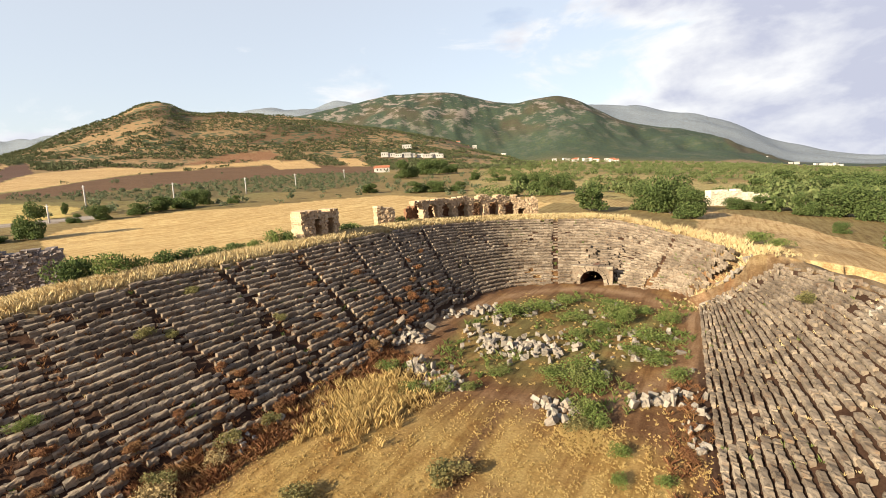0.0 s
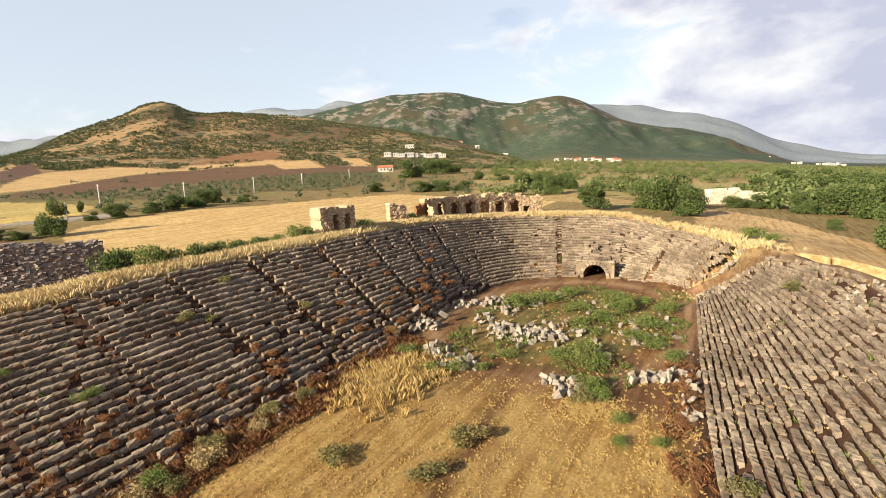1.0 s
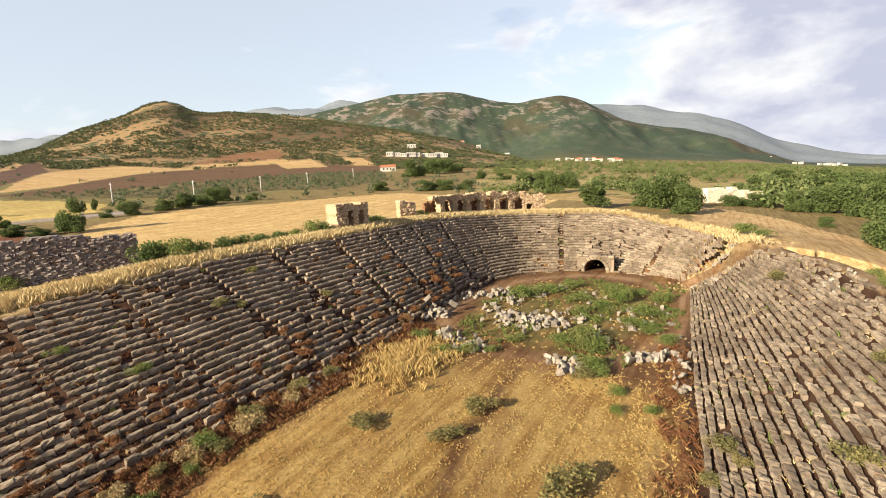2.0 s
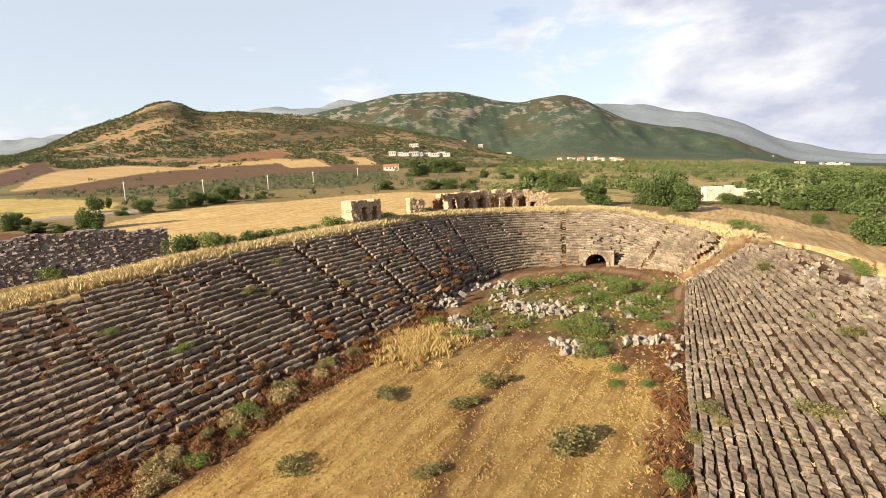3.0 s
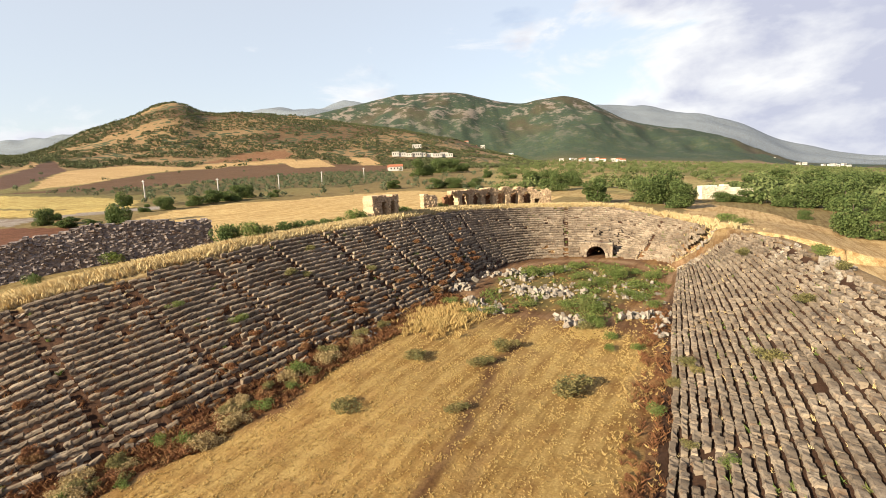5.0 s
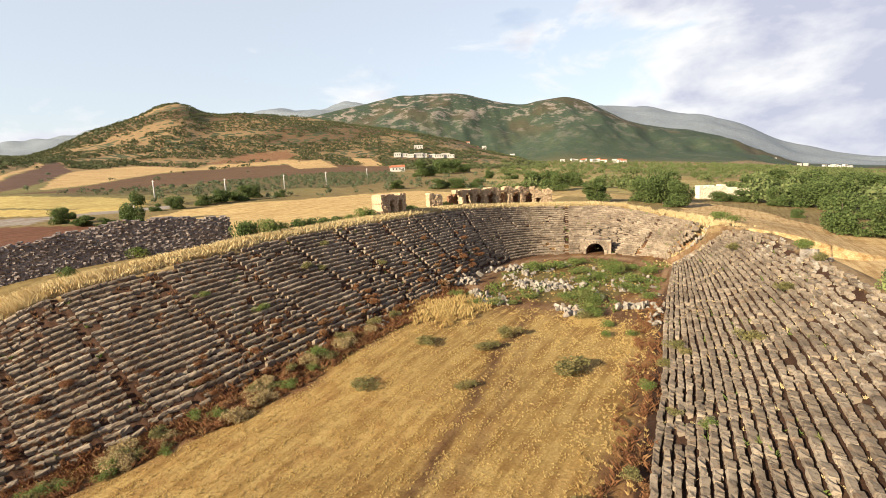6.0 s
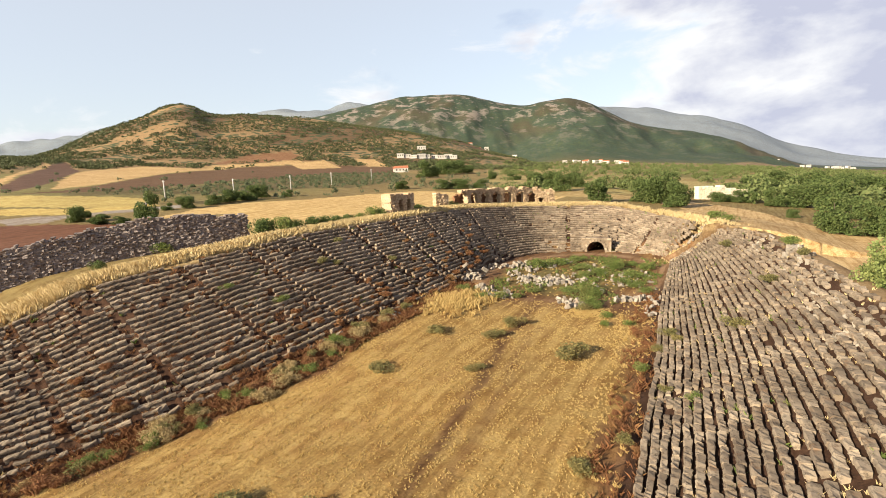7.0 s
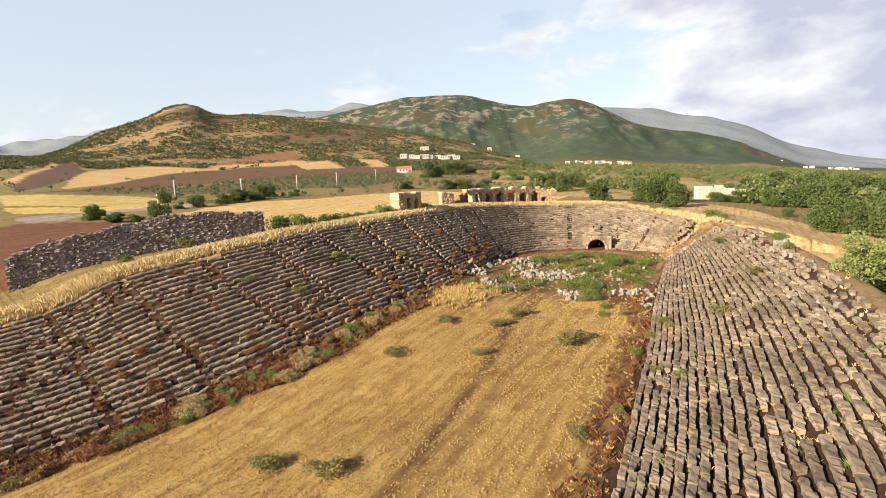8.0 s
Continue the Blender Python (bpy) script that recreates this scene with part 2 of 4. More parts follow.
def ground_material():
    """Soil, stubble and scrub. The colour of each field and the far ridge's haze come with the mesh; clods, straw and
    scrub are laid over it.
    """
    m, nt, b = material("ground", 0.97)
    pos = place(nt)
    at = nt.nodes.new("ShaderNodeAttribute")
    at.attribute_name = "land"
    sh = nt.nodes.new("ShaderNodeAttribute")
    sh.attribute_name = "scrub"
    col = at.outputs["Color"]
    coarse = n_noise(nt, 0.045, 5, 0.6, pos)
    mid = n_noise(nt, 0.6, 6, 0.65, pos)
    fine = n_noise(nt, 6.0, 7, 0.72, pos)
    col = n_mix(nt, n_range(nt, coarse, 0.35, 0.65, 0.0, 0.35), col, n_mix(nt, 1.0, col, (0.62, 0.55, 0.5), "MULTIPLY"))
    col = n_mix(nt, n_range(nt, mid, 0.45, 0.66, 0.0, 0.7), col, n_mix(nt, 1.0, col, (0.68, 0.56, 0.43), "MULTIPLY"))
    col = n_mix(nt, n_range(nt, fine, 0.38, 0.66, 0.75, 0.0), col, n_mix(nt, 1.0, col, (0.5, 0.42, 0.36), "MULTIPLY"))
    stretch = nt.nodes.new("ShaderNodeMapping")
    stretch.inputs["Scale"].default_value = (1.0, 0.07, 1.0)
    nt.links.new(pos, stretch.inputs["Vector"])
    streak = n_noise(nt, 1.6, 5, 0.6, stretch.outputs["Vector"])
    col = n_mix(nt, n_range(nt, streak, 0.44, 0.62, 0.0, 0.9), col, n_mix(nt, 1.0, col, (0.64, 0.57, 0.48), "MULTIPLY"))
    bushes = nt.nodes.new("ShaderNodeTexVoronoi")
    bushes.inputs["Scale"].default_value = 0.075
    nt.links.new(pos, bushes.inputs["Vector"])
    scat = n_noise(nt, 0.012, 5, 0.65, pos)
    fac = n_math(nt, "ADD", n_range(nt, scat, 0.36, 0.62, -0.25, 0.4), n_range(nt, bushes.outputs["Distance"], 0.0, 0.6, 0.9, -0.35))
    fac = n_math(nt, "MULTIPLY", n_range(nt, fac, 0.1, 0.22, 0.0, 1.0, True), sh.outputs["Fac"])
    col = n_mix(nt, fac, col, n_mix(nt, mid, (0.04, 0.052, 0.024), (0.075, 0.085, 0.038)))
    crag = n_noise(nt, 0.014, 10, 0.75, pos)
    far = nt.nodes.new("ShaderNodeAttribute")
    far.attribute_name = "crag"
    rocky = n_math(nt, "MULTIPLY", n_range(nt, crag, 0.52, 0.58, 0, 0.9), far.outputs["Fac"])
    col = n_mix(nt, rocky, col, (0.27, 0.215, 0.18))
    nt.links.new(col, b.inputs["Base Color"])
    n_bump(nt, b, n_math(nt, "ADD", n_math(nt, "ADD", n_math(nt, "MULTIPLY", mid, 2.0), fine), n_math(nt, "MULTIPLY", n_math(nt, "MULTIPLY", crag, 140.0), far.outputs["Fac"])), 0.8, 0.12)
    return m


def plain_material(name, a, b_, scale=2.0, rough=0.85, bump=0.3):
    m, nt, b = material(name, rough)
    pos = place(nt)
    n1, n2 = n_noise(nt, scale, 6, 0.65, pos), n_noise(nt, scale * 9, 5, 0.7, pos)
    col = n_mix(nt, n_range(nt, n1, 0.35, 0.65), a, b_)
    col = n_mix(nt, n_range(nt, n2, 0.55, 0.75, 0, 0.35), col, tuple(v * 0.45 for v in b_))
    nt.links.new(col, b.inputs["Base Color"])
    n_bump(nt, b, n2, bump, 0.03)
    return m


GROUND = ground_material()
SEAT = stone_material("seat_stone", (0.38, 0.3, 0.215), (0.1, 0.071, 0.05), (0.048, 0.034, 0.025))
SEAT_ONE = stone_material("seat_stone_single", (0.38, 0.3, 0.215), (0.1, 0.071, 0.05), (0.048, 0.034, 0.025), True)
RUBBLE = stone_material("rubble_stone", (0.4, 0.35, 0.285), (0.21, 0.175, 0.14), (0.11, 0.09, 0.07), True)
MASONRY = stone_material("wall_masonry", (0.36, 0.3, 0.265), (0.19, 0.15, 0.13), (0.085, 0.065, 0.058))
OCHRE = stone_material("ochre_masonry", (0.58, 0.44, 0.28), (0.38, 0.26, 0.155), (0.19, 0.12, 0.07))
PALE = stone_material("pale_masonry", (0.85, 0.75, 0.58), (0.66, 0.55, 0.4), (0.4, 0.32, 0.22))
BRICK = stone_material("brick_masonry", (0.3, 0.16, 0.085), (0.17, 0.085, 0.045), (0.08, 0.042, 0.025))
STRAW = plant_material("straw", (0.7, 0.58, 0.34), (0.56, 0.43, 0.21), (0.46, 0.31, 0.13), 0.3)
STUBBLE = plant_material("stubble", (0.6, 0.445, 0.19), (0.46, 0.32, 0.12), (0.42, 0.26, 0.09), 0.25)
DRY = plant_material("dry_bush", (0.42, 0.32, 0.16), (0.28, 0.2, 0.09), (0.36, 0.27, 0.12), 0.25)
RUSTY = plant_material("rusty_weed", (0.25, 0.12, 0.05), (0.15, 0.062, 0.03), (0.3, 0.19, 0.08), 0.2)
WEED = plant_material("weed_leaf", (0.19, 0.235, 0.062), (0.09, 0.125, 0.032), (0.27, 0.23, 0.095))
SHRUB = plant_material("shrub_leaf", (0.25, 0.22, 0.085), (0.12, 0.115, 0.045), (0.36, 0.26, 0.1))
OAK = plant_material("oak_leaf", (0.125, 0.165, 0.05), (0.06, 0.09, 0.028), (0.16, 0.17, 0.06))
WILLOW = plant_material("willow_leaf", (0.3, 0.34, 0.12), (0.19, 0.235, 0.075), (0.34, 0.33, 0.12), 0.45)
SCRUB = plant_material("scrub_leaf", (0.1, 0.112, 0.048), (0.06, 0.072, 0.03), (0.13, 0.12, 0.055), 0.2)
FARLEAF = plant_material("distant_leaf", (0.17, 0.2, 0.07), (0.1, 0.13, 0.045), (0.22, 0.21, 0.09))
OLIVE = plant_material("olive_leaf", (0.14, 0.165, 0.085), (0.085, 0.105, 0.055), (0.18, 0.17, 0.09))
BARK = plain_material("bark", (0.13, 0.10, 0.075), (0.075, 0.055, 0.04), 3.0)
PLASTER = plain_material("plaster", (0.5, 0.47, 0.42), (0.4, 0.37, 0.32), 0.6)
ROOF = plain_material("roof_tile", (0.42, 0.17, 0.09), (0.30, 0.11, 0.06), 1.2)
DARK = plain_material("dark_opening", (0.04, 0.035, 0.03), (0.02, 0.02, 0.02), 1.0)
CONCRETE = plain_material("concrete", (0.55, 0.52, 0.48), (0.42, 0.39, 0.36), 1.5)
EARTH = plain_material("tunnel_earth", (0.20, 0.10, 0.06), (0.12, 0.06, 0.04), 1.5)


# ---- mesh helpers ----
def mesh_of(name, verts, faces, mat, smooth=False):
    me = bpy.data.meshes.new(name)
    me.from_pydata([tuple(v) for v in verts], [], faces)
    me.materials.append(mat)
    if smooth:
        me.polygons.foreach_set("use_smooth", [True] * len(me.polygons))
    me.update()
    return me


def part_of(name, me, parent, m=None, label=""):
    ob = new(name, me)
    ob.parent = parent
    if m is not None:
        ob.matrix_basis = m
    return tagged(ob, label)


class Pile:
    """Collects many small pieces into one mesh."""

    def __init__(self):
        self.v, self.f, self.n = [], [], 0

    def add(self, verts, faces):
        self.v.append(np.asarray(verts, float))
        self.f.extend([tuple(i + self.n for i in f) for f in faces])
        self.n += len(verts)

    def mesh(self, name, mat, smooth=False):
        return mesh_of(name, np.vstack(self.v), self.f, mat, smooth)


def quads(centres, size, rng, flat=0.0, tall=1.0):
    """Leaf-like quads at the centres, turned at random."""
    n = len(centres)
    a = rng.normal(size=(n, 3))
    a[:, 2] *= 1 - flat
    a /= np.linalg.norm(a, axis=1)[:, None] + 1e-9
    b = np.cross(a, rng.normal(size=(n, 3)))
    b /= np.linalg.norm(b, axis=1)[:, None] + 1e-9
    s = (size * rng.uniform(0.6, 1.4, n))[:, None]
    a, b = a * s * tall, b * s * 0.62
    c = np.asarray(centres)
    v = np.stack([c - a * 0.5, c + b * 0.5, c + a * 0.5, c - b * 0.5], 1).reshape(-1, 3)
    f = np.arange(n * 4).reshape(n, 4).tolist()
    return v, f


def blob_points(rng, n, radius, squash=0.8, shell=0.55):
    d = rng.normal(size=(n, 3))
    d /= np.linalg.norm(d, axis=1)[:, None]
    r = radius * (shell + (1 - shell) * rng.uniform(0, 1, n) ** 0.6)
    p = d * r[:, None]
    p[:, 2] *= squash
    return p


def tube(path, radii, sides=7):
    path = [Vector(p) for p in path]
    v, f = [], []
    for k, p in enumerate(path):
        d = (path[min(k + 1, len(path) - 1)] - path[max(k - 1, 0)]).normalized()
        q = d.to_track_quat("Z", "Y").to_matrix()
        for s in range(sides):
            a = 6.2832 * s / sides
            v.append(p + q @ Vector((math.cos(a) * radii[k], math.sin(a) * radii[k], 0)))
    for k in range(len(path) - 1):
        for s in range(sides):
            i, j = k * sides + s, k * sides + (s + 1) % sides
            f.append((i, j, j + sides, i + sides))
    f.append(tuple(range(sides))[::-1])
    f.append(tuple(range((len(path) - 1) * sides, len(path) * sides)))
    return v, f


def height(x, y):
    return float(land(np.array([x]), np.array([y]))[0])


# ---- ground: one sheet to the horizon ----
FIELDS = [
    ("wheat", (0.74, 0.55, 0.25), [(-111, 29), (-119, 38), (-125, 50), (-125, 69), (-112, 87), (-104, 112), (-94, 132), (-60, 124), (-26, 112), (-24, 78), (-30, 50), (-31, 20), (-38, 8), (-89, 22)]),
    ("pale", (0.48, 0.41, 0.18), [(-37.3, 125.9), (-70.2, 220.2), (-50.1, 260.4), (25.5, 269.2), (24.1, 209.7), (8.9, 143.1)]),
    ("purple", (0.17, 0.1, 0.07), [(-297, 54), (-407, 102), (-615, 196), (-647, 224), (-479, 166), (-322, 89), (-265, 56), (-245, 39)]),
    ("ploughed", (0.2, 0.12, 0.065), [(-230, 41), (-238, 59), (-275, 94), (-362, 169), (-489, 332), (-470, 418), (-366, 483), (-252, 331), (-278, 240), (-257, 173), (-239, 127), (-217, 80), (-220, 60)]),
    ("orange", (0.34, 0.19, 0.1), [(-537, 322), (-578, 417), (-567, 487), (-523, 471), (-514, 439)]),
    ("gold", (0.72, 0.52, 0.25), [(-246, 57), (-311, 85), (-468, 162), (-543, 227), (-550, 258), (-489, 285), (-526, 318), (-514, 439), (-495, 444), (-477, 420), (-494, 336), (-439, 253), (-370, 174), (-279, 96)]),
    ("gold", (0.7, 0.5, 0.24), [(-353, 69), (-473, 123), (-651, 204), (-615, 196), (-429, 109), (-306, 56)]),
    ("gold", (0.72, 0.52, 0.25), [(-488, 415), (-488, 477), (-405, 424), (-410, 361)]),
    ("gold", (0.7, 0.5, 0.24), [(-469, 516), (-455, 545), (-384, 493), (-398, 466)]),
    ("yellow", (0.66, 0.54, 0.2), [(-233, 29), (-208, 48), (-193, 58), (-165, 62), (-152, 51), (-154, 36), (-189, 18)]),
    ("yellow", (0.72, 0.57, 0.2), [(-181, 16), (-156, 33), (-153, 49), (-147, 51), (-141, 35), (-142, 24), (-160, 11)]),
    ("fallow", (0.68, 0.50, 0.25), [(8, 112), (12, 52), (19, 36), (25, 19), (29, -60), (60, -60), (55, 50), (36, 66), (24, 95)]),
    ("pale", (0.46, 0.40, 0.17), [(-27.5, 163.2), (6.7, 225.6), (24.6, 231.4), (8.5, 149.5), (-15.8, 128.1)]),
    ("pale", (0.52, 0.40, 0.18), [(-60, 128), (-20, 110), (5, 95), (6, 112), (-14, 126), (-40, 150)]),
    ("road", (0.42, 0.38, 0.34), [(-136, 5), (-132, 13), (-137, 22), (-136, 35), (-131, 48), (-142, 54), (-143, 36), (-143, 24), (-149, 8)]),
    ("red", (0.22, 0.10, 0.055), [(-135, 4), (-128, 12), (-112, 20), (-106, 19), (-95, 12), (-60, 6), (-52, -14), (-60, -60), (-110, -50)]),
    ("grove", (0.20, 0.17, 0.075), [(-218, 48), (-223, 61), (-221, 81), (-226, 119), (-257, 173), (-284, 246), (-278, 291), (-240, 314), (-154, 204), (-138, 137), (-158, 122), (-153, 95), (-188, 76), (-208, 51)]),
]


def inside(px, py, poly):
    hit = np.zeros(len(px), bool)
    for (x0, y0), (x1, y1) in zip(poly, poly[1:] + poly[:1]):
        c = (y0 > py) != (y1 > py)
        hit ^= c & (px < (x1 - x0) * (py - y0) / (y1 - y0 + 1e-9) + x0)
    return hit


def land_colour(x, y, z):
    """Base colour and scrub cover of the land at each point; the farthest ridge's colour includes its haze."""
    dx, dy = x - HUB[0], y - HUB[1]
    r, a = np.hypot(dx, dy), np.degrees(np.arctan2(-dx, dy))
    col = np.empty((len(x), 3))
    col[:] = (0.30, 0.235, 0.10)
    scrub = np.zeros(len(x))

    def put(mask, c):
        mask = np.clip(mask, 0, 1)[:, None]
        col[:] = col * (1 - mask) + np.array(c) * mask

    w = wave(x, y, 330, 21)
    put((a > -4) * step(140, 200, r) * (1 - step(600, 900, r)) * (a < 26), (0.44, 0.37, 0.16))
    put(step(-0.2, 0.2, w) * step(150, 260, r), (0.27, 0.25, 0.095))
    put(step(0.35, 0.45, wave(x, y, 190, 22)) * step(150, 260, r), (0.40, 0.31, 0.13))
    put(step(480, 640, r) * step(20, 26, a), (0.40, 0.285, 0.15))
    scrub = np.maximum(scrub, step(560, 700, r) * step(18, 26, a))
    put(step(0.3, 0.6, wave(x, y, 420, 23)) * step(620, 720, r) * step(20, 26, a), (0.23, 0.155, 0.085))
    put(step(1650, 2050, r), (0.062, 0.1, 0.072))
    put(step(0.25, 0.7, wave(x, y, 800, 24) + wave(x, y, 240, 25) * 0.5) * step(2150, 2500, r), (0.11, 0.105, 0.07))
    # distance haze painted into the farthest ridge as a pale blue base colour
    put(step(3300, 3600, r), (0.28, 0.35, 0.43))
    # pale fallow strips along the foot of the mountain
    put(step(0.45, 0.6, wave(x, y * 0.4, 380, 26)) * step(1350, 1500, r) * (1 - step(2000, 2300, r)) * (a < 24), (0.36, 0.27, 0.16))
    scrub = np.where(r > 1650, 0.55 * (1 - step(3100, 3400, r)), scrub)
    for _, c, poly in FIELDS:
        m = inside(x + wave(x, y, 25, 31) * 0.8, y + wave(x, y, 25, 32) * 0.8, poly)
        col[m], scrub[m] = c, 0
    # the stadium and its rim
    near = np.flatnonzero(np.hypot(x, y - 5) < 95)
    px, py = x[near], y[near]
    c = col[near]
    n, s = LINES["north"], LINES["south"][::-1]
    xl, xr = np.interp(py, n[:, 1], n[:, 0]), np.interp(py, s[:, 1], s[:, 0])
    bowl = (px > xl - 3) & (px < xr + 3) & (py < 56)

    def put2(mask, cc):
        mask = np.clip(mask, 0, 1)[:, None]
        c[:] = c * (1 - mask) + np.array(cc) * mask

    frac, foot, crest, lat, run = seat_place(px, py)
    beyond = (frac - 1) * run
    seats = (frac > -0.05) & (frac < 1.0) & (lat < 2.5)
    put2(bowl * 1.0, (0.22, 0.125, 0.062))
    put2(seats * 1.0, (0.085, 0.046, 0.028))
    edge = (beyond >= -0.3) & (beyond < 5.5 + wave(px, py, 8, 46)) & (frac > 0.9)
    put2(edge * 1.0, (0.5, 0.385, 0.195))
    put2((edge & (px > 18)) * 1.0, (0.36, 0.26, 0.145))
    side_of = np.exp(-(np.hypot(px - 14, (py - 45.2)) / 4.2) ** 4)
    put2(side_of * (frac > 0.0), (0.27, 0.19, 0.11))
    put2(side_of * step(0.0, 0.5, wave(px, py, 3, 47)), (0.3, 0.17, 0.08))
    put2(np.exp(-((px - 11.8 - 0.12 * (py - 43)) / 0.9) ** 2) * (np.abs(py - 44) < 8), (0.36, 0.23, 0.13))
    floor_ = (px > xl + 1.5) & (px < xr - 1.2) & (py < 54)
    wide = np.interp(py, [-30, -17, -10, -5, 5], [2.7, 2.5, 1.7, 0.4, 0.0])
    grass = floor_ * step(1.9, 3.9, px - xl - wide + wave(px, py, 9, 41) * 1.2) * step(1.0, 3.2, xr - px + wave(px, py, 7, 42) * 0.9) * (1 - step(8.5, 13.5, py + wave(px, py, 12, 43) * 1.6))
    put2(floor_ * 1.0, (0.2, 0.11, 0.052))
    put2(grass, (0.45, 0.315, 0.115))
    ring = np.hypot((px + 0.5) / 12.5, (py - 31) / 17.5)
    put2(floor_ * (1 - step(0.72, 0.9, ring + wave(px, py, 8, 44) * 0.06)) * step(14, 17, py), (0.20, 0.17, 0.06))
    put2(floor_ * step(0.2, 0.6, wave(px, py, 6, 45)) * step(15, 18, py) * 0.6, (0.36, 0.22, 0.08))
    path = np.exp(-((ring - 1.02) / 0.075) ** 2) * (py > 14)
    put2(floor_ * step(0.1, 0.8, wave(px, py, 5, 48)) * (py < 14) * 0.5, (0.36, 0.22, 0.08))
    put2(path * 0.95, (0.36, 0.235, 0.135))
    track_x = np.interp(py, [-60, -24.4, -20, -14.8, -9, -3, 1.5, 6.2, 12], [9.5, 6.4, 5.8, 5.0, 4.2, 2.6, 2.0, 1.5, 0.7]) + 0.25 * wave(px, py, 8, 49)
    put2(np.exp(-((px - track_x) / 0.6) ** 2) * (py < 12) * (py > -60) * 0.95, (0.17, 0.095, 0.045))
    put2(np.exp(-((px - track_x - 1.9) / 0.5) ** 2) * (py < 5) * 0.55, (0.22, 0.13, 0.06))
    col[near] = c
    return col, scrub


def build_ground():
    az = np.radians(np.concatenate([np.arange(-24, 88, 0.21), np.arange(88, 336, 2.0)]))
    rr = np.concatenate([np.arange(0.6, 130, 0.85), np.geomspace(130, 4700, 235)])
    A, R = np.meshgrid(az, rr)
    x, y = (HUB[0] - np.sin(A) * R).ravel(), (HUB[1] + np.cos(A) * R).ravel()
    z = land(x, y)
    notch = (np.abs(x + 1.9) < 2.05) & (y > 50) & (y < 60)
    z = np.where(notch, 0.5, z)
    na, nr = len(az), len(rr)
    i = np.arange(nr * na).reshape(nr, na)
    j = np.roll(i, -1, 1)
    f = np.stack([i[:-1], i[1:], j[1:], j[:-1]], -1).reshape(-1, 4)
    me = bpy.data.meshes.new("ground")
    me.vertices.add(len(x))
    me.vertices.foreach_set("co", np.stack([x, y, z], 1).ravel())
    me.loops.add(f.size)
    me.loops.foreach_set("vertex_index", f.ravel())
    me.polygons.add(len(f))
    me.polygons.foreach_set("loop_start", np.arange(len(f)) * 4)
    me.polygons.foreach_set("use_smooth", np.ones(len(f), bool))
    me.update(calc_edges=True)
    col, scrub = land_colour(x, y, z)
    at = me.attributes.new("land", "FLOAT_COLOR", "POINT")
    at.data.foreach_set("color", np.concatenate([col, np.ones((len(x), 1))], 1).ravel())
    at = me.attributes.new("scrub", "FLOAT", "POINT")
    at.data.foreach_set("value", scrub)
    r = np.hypot(x - HUB[0], y - HUB[1])
    up = np.clip((z - far_land(HUB[:1], HUB[1:])[0] - 120) / 260, 0, 1)
    at = me.attributes.new("crag", "FLOAT", "POINT")
    at.data.foreach_set("value", (0.1 + 0.9 * up ** 1.2) * step(1700, 2100, r) * (1 - step(3200, 3500, r)))
    me.materials.append(GROUND)
    tagged(new("ground", me), "dry farmland with golden stubble, red soil and scrubby hills", "ground", kind="structure")


build_ground()

# ---- seating: rows of stone blocks ----
def block_shape(rng):
    """A worn seat block of unit size: x along the row, y into the slope, z up to the top at 0. The lip is rounded and chipped."""
    prof = [(0.26, -1.0), (0.24, -0.5), (0.0, -0.40), (0.02, -0.14), (0.2, 0.0), (1.0, -0.05), (1.0, -1.0)]
    v, f = [], []
    for k, x in enumerate((-0.5, -0.17, 0.16, 0.5)):
        for (py, pz) in prof:
            w = 0.07 if k in (1, 2) else 0.05
            v.append((x + rng.normal() * 0.015, py + rng.normal() * w * 0.8, pz + (rng.normal() * w * 0.9 if pz > -0.9 else 0)))
    n = len(prof)
    for k in range(3):
        for s in range(n - 1):
            f.append((k * n + s, (k + 1) * n + s, (k + 1) * n + s + 1, k * n + s + 1))
    f.append(tuple(range(n)))
    f.append(tuple(range(3 * n, 4 * n))[::-1])
    return np.array(v), f


RNG = np.random.RandomState(4)
BLOCKS = [block_shape(RNG) for _ in range(14)]
BLOCK_MESHES = [mesh_of("seat_block", v, f, SEAT_ONE) for v, f in BLOCKS]


